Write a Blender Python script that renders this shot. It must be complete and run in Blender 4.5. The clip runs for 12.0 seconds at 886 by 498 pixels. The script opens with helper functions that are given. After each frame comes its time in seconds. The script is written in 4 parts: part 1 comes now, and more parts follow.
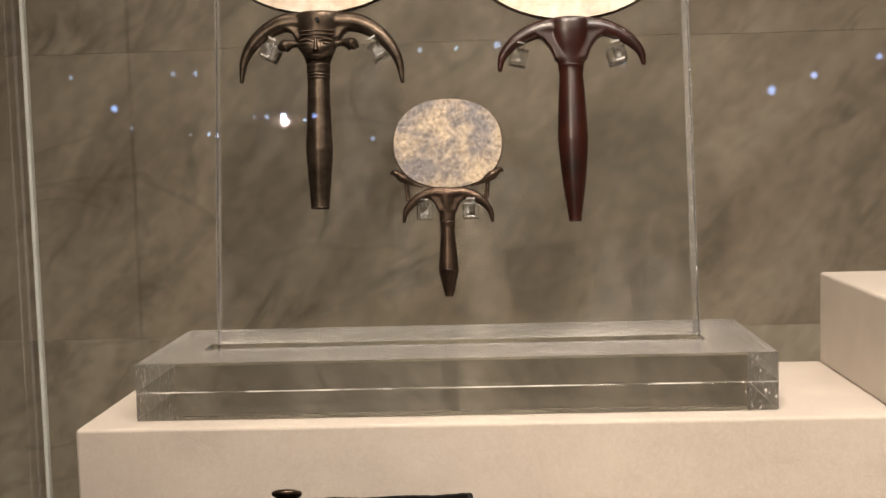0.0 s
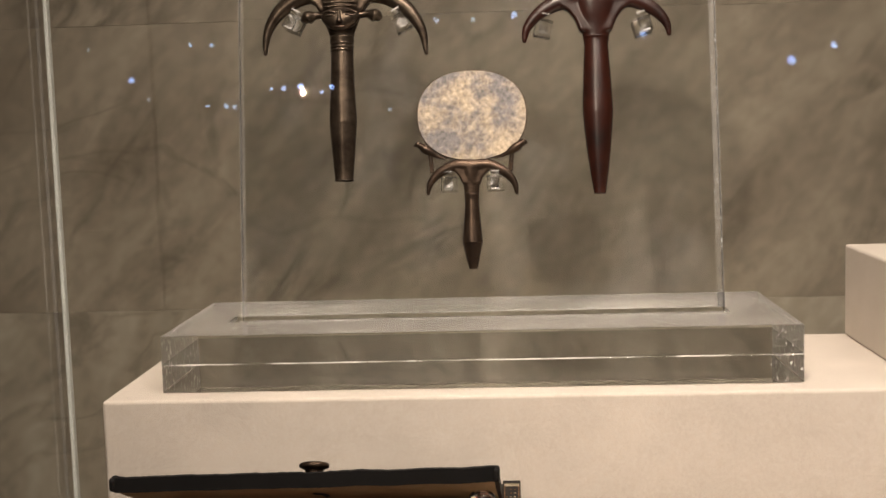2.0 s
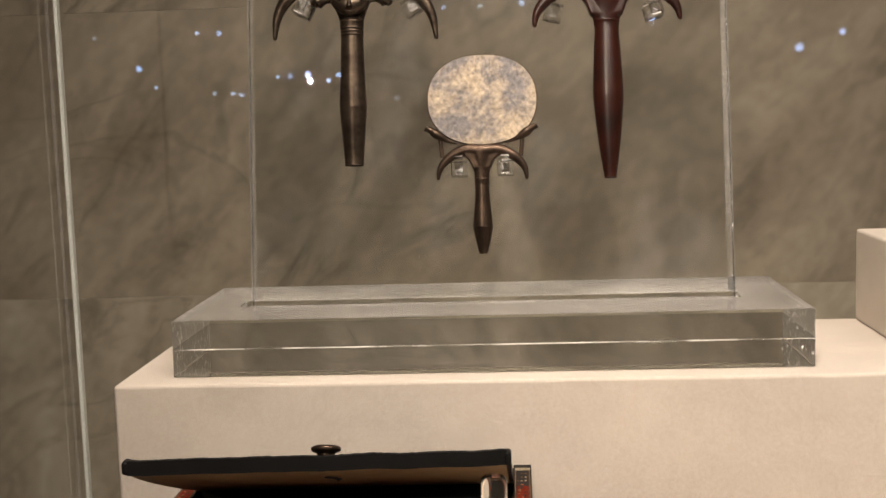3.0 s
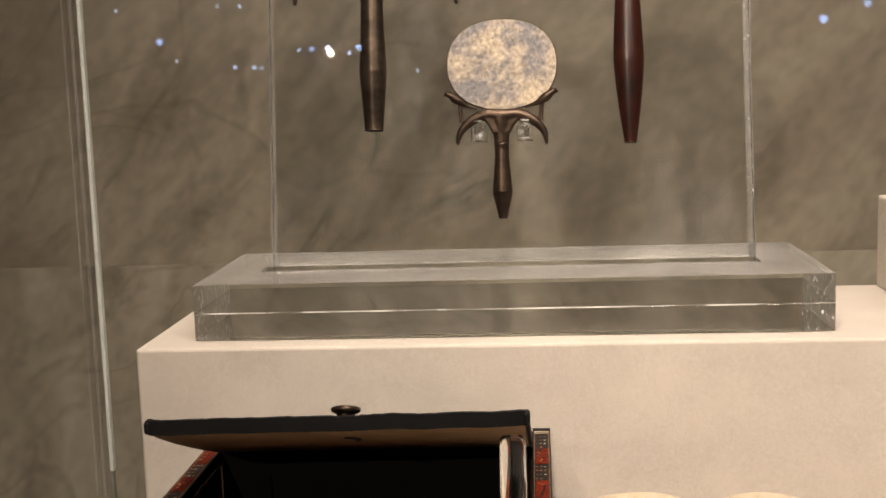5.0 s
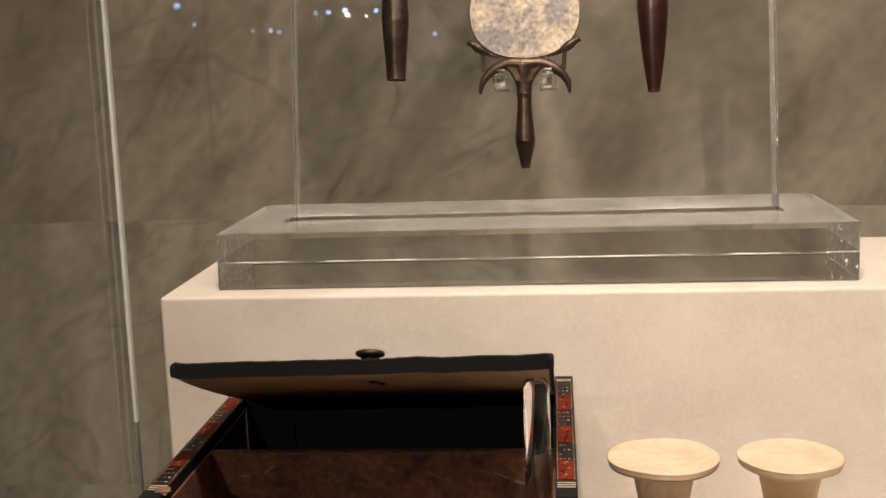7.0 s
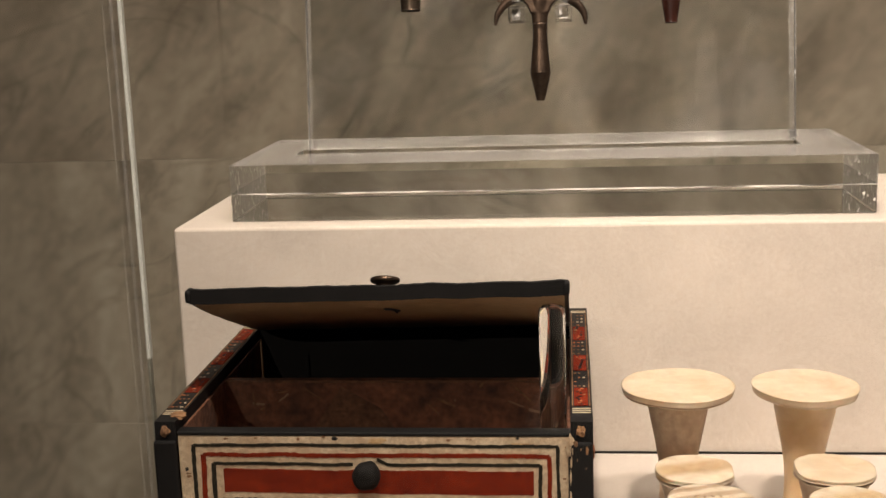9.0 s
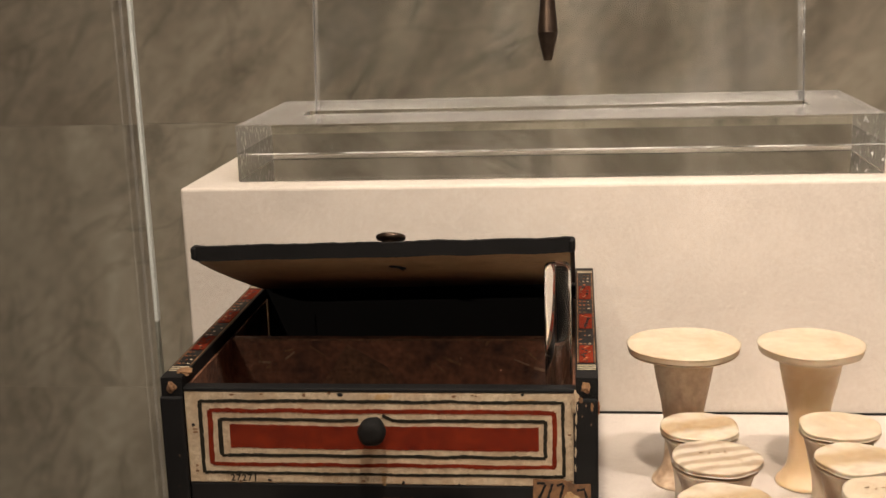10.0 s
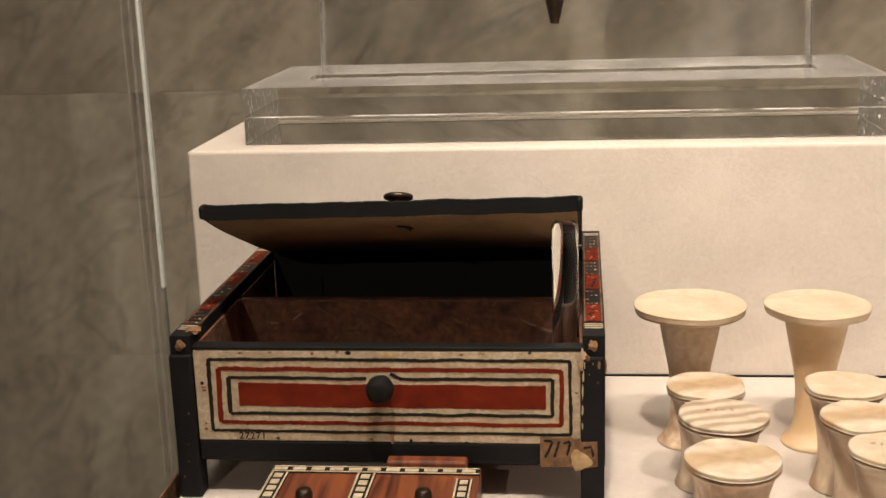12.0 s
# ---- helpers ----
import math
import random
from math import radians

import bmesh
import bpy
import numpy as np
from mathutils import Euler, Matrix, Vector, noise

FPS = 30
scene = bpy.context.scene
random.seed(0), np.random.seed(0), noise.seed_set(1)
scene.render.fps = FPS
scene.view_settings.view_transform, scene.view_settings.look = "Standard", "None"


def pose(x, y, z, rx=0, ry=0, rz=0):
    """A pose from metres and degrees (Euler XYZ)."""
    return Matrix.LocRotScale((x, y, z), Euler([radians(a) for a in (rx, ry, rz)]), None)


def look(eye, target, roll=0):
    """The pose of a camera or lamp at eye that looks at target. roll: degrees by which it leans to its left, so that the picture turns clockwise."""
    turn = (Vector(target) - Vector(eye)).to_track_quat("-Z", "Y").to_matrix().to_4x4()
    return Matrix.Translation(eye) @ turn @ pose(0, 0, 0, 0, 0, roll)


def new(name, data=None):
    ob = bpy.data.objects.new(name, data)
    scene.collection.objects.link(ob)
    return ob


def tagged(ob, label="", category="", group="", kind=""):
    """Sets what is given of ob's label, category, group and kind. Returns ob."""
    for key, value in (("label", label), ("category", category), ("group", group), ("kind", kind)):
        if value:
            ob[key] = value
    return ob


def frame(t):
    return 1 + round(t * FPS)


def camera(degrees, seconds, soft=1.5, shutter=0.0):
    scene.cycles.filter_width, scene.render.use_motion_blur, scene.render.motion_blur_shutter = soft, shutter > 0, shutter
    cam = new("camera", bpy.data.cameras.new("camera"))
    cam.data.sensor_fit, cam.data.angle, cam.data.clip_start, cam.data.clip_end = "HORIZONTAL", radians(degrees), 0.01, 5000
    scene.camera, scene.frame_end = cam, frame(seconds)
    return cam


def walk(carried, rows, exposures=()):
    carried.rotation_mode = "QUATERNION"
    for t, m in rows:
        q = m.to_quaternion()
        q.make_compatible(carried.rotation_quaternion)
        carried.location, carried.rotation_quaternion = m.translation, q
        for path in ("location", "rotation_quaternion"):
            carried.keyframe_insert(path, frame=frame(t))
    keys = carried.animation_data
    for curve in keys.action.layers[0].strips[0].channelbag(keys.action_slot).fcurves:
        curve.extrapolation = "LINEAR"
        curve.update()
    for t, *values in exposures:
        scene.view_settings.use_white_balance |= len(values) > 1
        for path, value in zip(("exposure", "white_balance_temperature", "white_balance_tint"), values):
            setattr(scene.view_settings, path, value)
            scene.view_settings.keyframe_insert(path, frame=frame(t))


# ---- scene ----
cam = camera(40.0, 12.0)
PATH = [
    (0, (0.063, -0.326, 1.432), (-0.022, 1.665, 1.261), -1.6),
    (0.5, (0.061, -0.325, 1.434), (-0.031, 1.664, 1.247), -1.7),
    (1, (0.061, -0.325, 1.436), (-0.039, 1.662, 1.237), -1.7),
    (1.5, (0.061, -0.327, 1.433), (-0.049, 1.66, 1.23), -1.7),
    (2, (0.056, -0.325, 1.433), (-0.057, 1.66, 1.216), -1.7),
    (2.5, (0.057, -0.327, 1.432), (-0.064, 1.657, 1.208), -1.8),
    (3, (0.053, -0.325, 1.43), (-0.072, 1.657, 1.194), -1.8),
    (5, (0.054, -0.328, 1.422), (-0.106, 1.646, 1.145), -1.9),
    (5.5, (0.051, -0.328, 1.419), (-0.114, 1.643, 1.126), -1.9),
    (6, (0.052, -0.329, 1.415), (-0.122, 1.641, 1.114), -1.9),
    (6.5, (0.051, -0.329, 1.413), (-0.129, 1.638, 1.098), -1.9),
    (7, (0.049, -0.331, 1.408), (-0.14, 1.632, 1.076), -2.0),
    (9, (0.044, -0.331, 1.389), (-0.161, 1.616, 0.983), -1.9),
    (9.5, (0.048, -0.332, 1.384), (-0.173, 1.608, 0.95), -2.0),
    (10, (0.046, -0.332, 1.379), (-0.174, 1.604, 0.928), -1.9),
    (10.5, (0.045, -0.333, 1.374), (-0.178, 1.598, 0.904), -1.9),
    (11, (0.046, -0.334, 1.373), (-0.181, 1.595, 0.897), -1.9),
    (11.5, (0.048, -0.334, 1.371), (-0.186, 1.593, 0.892), -2.0),
    (12, (0.043, -0.337, 1.368), (-0.182, 1.59, 0.88), -1.9),
]
walk(cam, [(t, look(eye, target, roll)) for t, eye, target, roll in PATH], [(0.0, -0.08), (6.0, 0.0), (12.0, 0.12)])


# ---- light ----
world = bpy.data.worlds.new("world")
scene.world = world
world.use_nodes = True
world.node_tree.nodes["Background"].inputs[0].default_value = (1.0, 0.86, 0.7, 1)
world.node_tree.nodes["Background"].inputs[1].default_value = 0.02


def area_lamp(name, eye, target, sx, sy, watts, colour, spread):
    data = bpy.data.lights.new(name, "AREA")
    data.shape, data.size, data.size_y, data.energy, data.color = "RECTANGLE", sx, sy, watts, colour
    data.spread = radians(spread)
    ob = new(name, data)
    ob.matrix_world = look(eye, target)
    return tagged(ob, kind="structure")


WARM = (1.0, 0.83, 0.665)
area_lamp("case_lamp_middle", (0.00, -0.05, 2.20), (0.06, 0.66, 1.12), 0.055, 0.045, 3.5, WARM, 94)
area_lamp("case_lamp_right", (0.36, 0.00, 2.20), (0.32, 0.66, 1.12), 0.055, 0.045, 2.45, (1.0, 0.87, 0.76), 94)
area_lamp("track_lamp", (-1.10, -4.60, 3.35), (0.0, 0.78, 1.30), 0.022, 0.022, 1.7, WARM, 36)
# Added unseen lamp that fills in even light on the marble wall
area_lamp("wall_fill", (0.60, 0.15, 3.92), (0.45, 1.30, 0.90), 4.4, 0.12, 21.0, (1.0, 0.85, 0.70), 90)


# ---- materials ----
def material(name, base, rough=0.6, metal=0.0, **more):
    """A principled material with two scales of colour variation and a fine bump.
    more: vary, scale, dark, fine, bump, bump_scale, spec, sub, coat"""
    m = bpy.data.materials.new(name)
    m.use_nodes = True
    nt = m.node_tree
    b = nt.nodes["Principled BSDF"]
    b.inputs["Roughness"].default_value = rough
    b.inputs["Metallic"].default_value = metal
    b.inputs["Specular IOR Level"].default_value = more.get("spec", 0.5)
    coords = nt.nodes.new("ShaderNodeTexCoord")
    big = nt.nodes.new("ShaderNodeTexNoise")
    big.inputs["Scale"].default_value = more.get("scale", 12.0)
    big.inputs["Detail"].default_value = 6.0
    big.inputs["Roughness"].default_value = 0.65
    nt.links.new(coords.outputs["Object"], big.inputs["Vector"])
    ramp = nt.nodes.new("ShaderNodeValToRGB")
    ramp.color_ramp.elements[0].position, ramp.color_ramp.elements[1].position = more.get("ramp", (0.32, 0.68))
    dark = more.get("dark", tuple(c * (1 - more.get("vary", 0.25)) for c in base))
    ramp.color_ramp.elements[0].color = (*dark, 1)
    ramp.color_ramp.elements[1].color = (*base, 1)
    nt.links.new(big.outputs["Fac"], ramp.inputs["Fac"])
    fine = nt.nodes.new("ShaderNodeTexNoise")
    fine.inputs["Scale"].default_value = more.get("fine", 220.0)
    fine.inputs["Detail"].default_value = 4.0
    nt.links.new(coords.outputs["Object"], fine.inputs["Vector"])
    mix = nt.nodes.new("ShaderNodeMix")
    mix.data_type, mix.blend_type = "RGBA", "OVERLAY"
    mix.inputs["Factor"].default_value = more.get("grain", 0.35)
    nt.links.new(ramp.outputs["Color"], mix.inputs["A"])
    nt.links.new(fine.outputs["Fac"], mix.inputs["B"])
    nt.links.new(mix.outputs["Result"], b.inputs["Base Color"])
    bump = nt.nodes.new("ShaderNodeBump")
    bump.inputs["Strength"].default_value = more.get("bump", 0.15)
    bump.inputs["Distance"].default_value = more.get("bump_scale", 0.0006)
    nt.links.new(fine.outputs["Fac"], bump.inputs["Height"])
    nt.links.new(bump.outputs["Normal"], b.inputs["Normal"])
    if more.get("sub"):
        b.inputs["Subsurface Weight"].default_value = more["sub"]
        b.inputs["Subsurface Radius"].default_value = (0.02, 0.012, 0.006)
        b.inputs["Subsurface Scale"].default_value = 0.5
    if more.get("coat"):
        b.inputs["Coat Weight"].default_value = more["coat"]
        b.inputs["Coat Roughness"].default_value = 0.38
    return m


def linen(name, base):
    """Woven cloth stretched over board: crossed threads, slubs and faint creases."""
    m = material(name, base, 0.9, vary=0.13, scale=14.0, fine=420.0, grain=0.28, spec=0.15)
    nt = m.node_tree
    b = nt.nodes["Principled BSDF"]
    coords = nt.nodes.new("ShaderNodeTexCoord")
    total = None
    for stretch in ((900, 900, 40), (40, 900, 900), (900, 40, 900)):
        mp = nt.nodes.new("ShaderNodeMapping")
        mp.inputs["Scale"].default_value = stretch
        nt.links.new(coords.outputs["Object"], mp.inputs["Vector"])
        n = nt.nodes.new("ShaderNodeTexNoise")
        n.inputs["Scale"].default_value = 1.0
        n.inputs["Detail"].default_value = 2.0
        nt.links.new(mp.outputs["Vector"], n.inputs["Vector"])
        if total is None:
            total = n.outputs["Fac"]
        else:
            add = nt.nodes.new("ShaderNodeMath")
            nt.links.new(total, add.inputs[0])
            nt.links.new(n.outputs["Fac"], add.inputs[1])
            total = add.outputs[0]
    crease = nt.nodes.new("ShaderNodeTexNoise")
    mp = nt.nodes.new("ShaderNodeMapping")
    mp.vector_type = "TEXTURE"
    mp.inputs["Scale"].default_value = (1 / 16, 1 / 30, 1 / 55)
    mp.inputs["Rotation"].default_value = (0, -0.45, 0)
    nt.links.new(coords.outputs["Object"], mp.inputs["Vector"])
    nt.links.new(mp.outputs["Vector"], crease.inputs["Vector"])
    crease.inputs["Scale"].default_value = 1.0
    crease.inputs["Detail"].default_value = 5.0
    crease.inputs["Distortion"].default_value = 0.6
    b1 = nt.nodes.new("ShaderNodeBump")
    b1.inputs["Strength"].default_value, b1.inputs["Distance"].default_value = 0.25, 0.0005
    nt.links.new(total, b1.inputs["Height"])
    b2 = nt.nodes.new("ShaderNodeBump")
    b2.inputs["Strength"].default_value, b2.inputs["Distance"].default_value = 0.36, 0.0018
    nt.links.new(crease.outputs["Fac"], b2.inputs["Height"])
    nt.links.new(b1.outputs["Normal"], b2.inputs["Normal"])
    nt.links.new(b2.outputs["Normal"], b.inputs["Normal"])
    return m


def marble(name, lean=50, dark=(0.198, 0.169, 0.127), light=(0.290, 0.254, 0.197)):
    """Honed grey-brown marble with cloudy bands and dark veins that lean by the given angle."""
    m = bpy.data.materials.new(name)
    m.use_nodes = True
    nt = m.node_tree
    b = nt.nodes["Principled BSDF"]
    b.inputs["Roughness"].default_value = 0.38
    b.inputs["Specular IOR Level"].default_value = 0.35
    coords = nt.nodes.new("ShaderNodeTexCoord")
    info = nt.nodes.new("ShaderNodeObjectInfo")
    shift = nt.nodes.new("ShaderNodeVectorMath")
    shift.operation = "ADD"
    scale = nt.nodes.new("ShaderNodeMath")
    scale.operation = "MULTIPLY"
    scale.inputs[1].default_value = 30.0
    nt.links.new(info.outputs["Random"], scale.inputs[0])
    nt.links.new(coords.outputs["Object"], shift.inputs[0])
    nt.links.new(scale.outputs[0], shift.inputs[1])

    def cloud(stretch, turn, detail, distort, lo, hi):
        mp = nt.nodes.new("ShaderNodeMapping")
        mp.vector_type = "TEXTURE"
        mp.inputs["Scale"].default_value = tuple(1 / c for c in stretch)
        mp.inputs["Rotation"].default_value = (0, radians(-turn), 0)
        nt.links.new(shift.outputs[0], mp.inputs["Vector"])
        n = nt.nodes.new("ShaderNodeTexNoise")
        n.inputs["Scale"].default_value, n.inputs["Detail"].default_value = 1.0, detail
        n.inputs["Distortion"].default_value = distort
        nt.links.new(mp.outputs["Vector"], n.inputs["Vector"])
        r = nt.nodes.new("ShaderNodeMapRange")
        r.inputs["From Min"].default_value, r.inputs["From Max"].default_value = lo, hi
        nt.links.new(n.outputs["Fac"], r.inputs["Value"])
        return r.outputs["Result"], n.outputs["Fac"]

    broad, _ = cloud((4.0, 9, 12), lean, 9, 0.5, 0.34, 0.64)
    _, veins = cloud((3.0, 6, 7), lean - 2, 8, 0.9, 0, 1)
    ramp = nt.nodes.new("ShaderNodeValToRGB")
    ramp.color_ramp.elements[0].color = (*dark, 1)
    ramp.color_ramp.elements[1].color = (*light, 1)
    nt.links.new(broad, ramp.inputs["Fac"])
    line = nt.nodes.new("ShaderNodeMath")
    line.operation = "SUBTRACT"
    line.inputs[1].default_value = 0.5
    nt.links.new(veins, line.inputs[0])
    ab = nt.nodes.new("ShaderNodeMath")
    ab.operation = "ABSOLUTE"
    nt.links.new(line.outputs[0], ab.inputs[0])
    thin = nt.nodes.new("ShaderNodeMapRange")
    thin.inputs["From Min"].default_value, thin.inputs["From Max"].default_value = 0.05, 0.0
    nt.links.new(ab.outputs[0], thin.inputs["Value"])
    patch, _ = cloud((5, 5, 7), 50, 3, 0.3, 0.46, 0.64)
    times = nt.nodes.new("ShaderNodeMath")
    times.operation = "MULTIPLY"
    nt.links.new(thin.outputs["Result"], times.inputs[0])
    nt.links.new(patch, times.inputs[1])
    half = nt.nodes.new("ShaderNodeMath")
    half.operation = "MULTIPLY"
    half.inputs[1].default_value = 0.62
    nt.links.new(times.outputs[0], half.inputs[0])
    mix = nt.nodes.new("ShaderNodeMix")
    mix.data_type = "RGBA"
    nt.links.new(half.outputs[0], mix.inputs["Factor"])
    nt.links.new(ramp.outputs["Color"], mix.inputs["A"])
    mix.inputs["B"].default_value = (0.07, 0.058, 0.042, 1)
    # hairline cracks that wander across the bands
    _, wander = cloud((2.6, 4, 4.4), lean - 30, 7, 1.5, 0, 1)
    gap, crack, some = nt.nodes.new("ShaderNodeMath"), nt.nodes.new("ShaderNodeMapRange"), nt.nodes.new("ShaderNodeMath")
    gap.operation, gap.inputs[1].default_value = "SUBTRACT", 0.5
    size = nt.nodes.new("ShaderNodeMath")
    size.operation = "ABSOLUTE"
    crack.inputs["From Min"].default_value, crack.inputs["From Max"].default_value, crack.inputs["To Max"].default_value = 0.026, 0.0, 0.30
    some.operation = "MULTIPLY"
    spread, _ = cloud((3.5, 4, 4), lean, 2, 0.2, 0.44, 0.60)
    nt.links.new(wander, gap.inputs[0])
    nt.links.new(gap.outputs[0], size.inputs[0])
    nt.links.new(size.outputs[0], crack.inputs["Value"])
    nt.links.new(crack.outputs["Result"], some.inputs[0])
    nt.links.new(spread, some.inputs[1])
    lined = nt.nodes.new("ShaderNodeMix")
    lined.data_type = "RGBA"
    nt.links.new(some.outputs[0], lined.inputs["Factor"])
    nt.links.new(mix.outputs["Result"], lined.inputs["A"])
    lined.inputs["B"].default_value = (0.085, 0.068, 0.046, 1)
    mix = lined
    _, grit = cloud((40, 40, 60), 45, 6, 0.2, 0, 1)
    over = nt.nodes.new("ShaderNodeMix")
    over.data_type, over.blend_type = "RGBA", "OVERLAY"
    over.inputs["Factor"].default_value = 0.35
    nt.links.new(mix.outputs["Result"], over.inputs["A"])
    nt.links.new(grit, over.inputs["B"])
    nt.links.new(over.outputs["Result"], b.inputs["Base Color"])
    return m


def clear(name, colour=(0.97, 0.98, 0.97), rough=0.0, ior=1.49):
    m = bpy.data.materials.new(name)
    m.use_nodes = True
    b = m.node_tree.nodes["Principled BSDF"]
    b.inputs["Base Color"].default_value = (*colour, 1)
    b.inputs["Transmission Weight"].default_value = 1.0
    b.inputs["Roughness"].default_value = rough
    b.inputs["IOR"].default_value = ior
    return m


def pane_glass(name):
    """Thin window glass: clear, with a Fresnel gloss."""
    m = bpy.data.materials.new(name)
    m.use_nodes = True
    nt = m.node_tree
    nt.nodes.remove(nt.nodes["Principled BSDF"])
    out = nt.nodes["Material Output"]
    t, g = nt.nodes.new("ShaderNodeBsdfTransparent"), nt.nodes.new("ShaderNodeBsdfGlossy")
    g.inputs["Roughness"].default_value = 0.0
    fr, mix = nt.nodes.new("ShaderNodeFresnel"), nt.nodes.new("ShaderNodeMixShader")
    fr.inputs["IOR"].default_value = 1.45
    nt.links.new(fr.outputs[0], mix.inputs[0])
    nt.links.new(t.outputs[0], mix.inputs[1])
    nt.links.new(g.outputs[0], mix.inputs[2])
    nt.links.new(mix.outputs[0], out.inputs[0])
    return m


def film(name, colour, amount, scale, lo, hi, stretch=(1, 1, 1)):
    """A thin patchy film on a clear surface: scuffs, dried glue, painted haze and glints."""
    m = bpy.data.materials.new(name)
    m.use_nodes = True
    nt = m.node_tree
    nt.nodes.remove(nt.nodes["Principled BSDF"])
    out = nt.nodes["Material Output"]
    t, d = nt.nodes.new("ShaderNodeBsdfTransparent"), nt.nodes.new("ShaderNodeBsdfDiffuse")
    d.inputs["Color"].default_value = (*colour, 1)
    mix = nt.nodes.new("ShaderNodeMixShader")
    coords, mp, n = nt.nodes.new("ShaderNodeTexCoord"), nt.nodes.new("ShaderNodeMapping"), nt.nodes.new("ShaderNodeTexNoise")
    mp.inputs["Scale"].default_value = stretch
    n.inputs["Scale"].default_value, n.inputs["Detail"].default_value = scale, 5.0
    r = nt.nodes.new("ShaderNodeMapRange")
    r.inputs["From Min"].default_value, r.inputs["From Max"].default_value, r.inputs["To Max"].default_value = lo, hi, amount
    nt.links.new(coords.outputs["Object"], mp.inputs["Vector"])
    nt.links.new(mp.outputs["Vector"], n.inputs["Vector"])
    nt.links.new(n.outputs["Fac"], r.inputs["Value"])
    nt.links.new(r.outputs["Result"], mix.inputs[0])
    nt.links.new(t.outputs[0], mix.inputs[1])
    nt.links.new(d.outputs[0], mix.inputs[2])
    nt.links.new(mix.outputs[0], out.inputs[0])
    return m


def frosted(name, lo=0.10, hi=0.85, scale=150.0, rough=0.3):
    """Sawn acrylic: clear with rough bright flecks."""
    m = clear(name, (0.9, 0.9, 0.9), rough)
    nt = m.node_tree
    b, out = nt.nodes["Principled BSDF"], nt.nodes["Material Output"]
    d, mix = nt.nodes.new("ShaderNodeBsdfDiffuse"), nt.nodes.new("ShaderNodeMixShader")
    d.inputs["Color"].default_value = (0.85, 0.85, 0.85, 1)
    coords, n, r = nt.nodes.new("ShaderNodeTexCoord"), nt.nodes.new("ShaderNodeTexNoise"), nt.nodes.new("ShaderNodeMapRange")
    n.inputs["Scale"].default_value, n.inputs["Detail"].default_value = scale, 3.0
    r.inputs["From Min"].default_value, r.inputs["From Max"].default_value = 0.56, 0.68
    r.inputs["To Min"].default_value, r.inputs["To Max"].default_value = lo, hi
    nt.links.new(coords.outputs["Object"], n.inputs["Vector"])
    nt.links.new(n.outputs["Fac"], r.inputs["Value"])
    nt.links.new(r.outputs["Result"], mix.inputs[0])
    nt.links.new(b.outputs[0], mix.inputs[1])
    nt.links.new(d.outputs[0], mix.inputs[2])
    nt.links.new(mix.outputs[0], out.inputs[0])
    return m


def banded(name, light, dark, scale):
    """Alabaster with wavy sediment bands."""
    m = material(name, light, 0.45, vary=0.1, sub=0.25, grain=0.15, bump=0.1)
    nt = m.node_tree
    b = nt.nodes["Principled BSDF"]
    coords, w, ramp = nt.nodes.new("ShaderNodeTexCoord"), nt.nodes.new("ShaderNodeTexWave"), nt.nodes.new("ShaderNodeValToRGB")
    mp = nt.nodes.new("ShaderNodeMapping")
    mp.inputs["Rotation"].default_value = (0.5, 0.2, 1.25)
    w.inputs["Scale"].default_value, w.inputs["Distortion"].default_value, w.inputs["Detail"].default_value = scale, 3.5, 2.0
    w.inputs["Detail Scale"].default_value = 0.6
    ramp.color_ramp.elements[0].color, ramp.color_ramp.elements[1].color = (*dark, 1), (*light, 1)
    ramp.color_ramp.elements[0].position, ramp.color_ramp.elements[1].position = 0.15, 0.75
    nt.links.new(coords.outputs["Object"], mp.inputs["Vector"])
    nt.links.new(mp.outputs["Vector"], w.inputs["Vector"])
    nt.links.new(w.outputs["Fac"], ramp.inputs["Fac"])
    spots, spot_ramp, mix = nt.nodes.new("ShaderNodeTexNoise"), nt.nodes.new("ShaderNodeValToRGB"), nt.nodes.new("ShaderNodeMix")
    spots.inputs["Scale"].default_value, spots.inputs["Detail"].default_value, spots.inputs["Roughness"].default_value = 95.0, 7.0, 0.7
    spot_ramp.color_ramp.elements[0].position, spot_ramp.color_ramp.elements[1].position = 0.30, 0.58
    spot_ramp.color_ramp.elements[0].color, spot_ramp.color_ramp.elements[1].color = (0.62, 0.52, 0.42, 1), (1, 1, 1, 1)
    mix.data_type, mix.blend_type = "RGBA", "MULTIPLY"
    mix.inputs["Factor"].default_value = 0.75
    nt.links.new(coords.outputs["Object"], spots.inputs["Vector"])
    nt.links.new(spots.outputs["Fac"], spot_ramp.inputs["Fac"])
    nt.links.new(ramp.outputs["Color"], mix.inputs["A"])
    nt.links.new(spot_ramp.outputs["Color"], mix.inputs["B"])
    nt.links.new(mix.outputs["Result"], b.inputs["Base Color"])
    return m


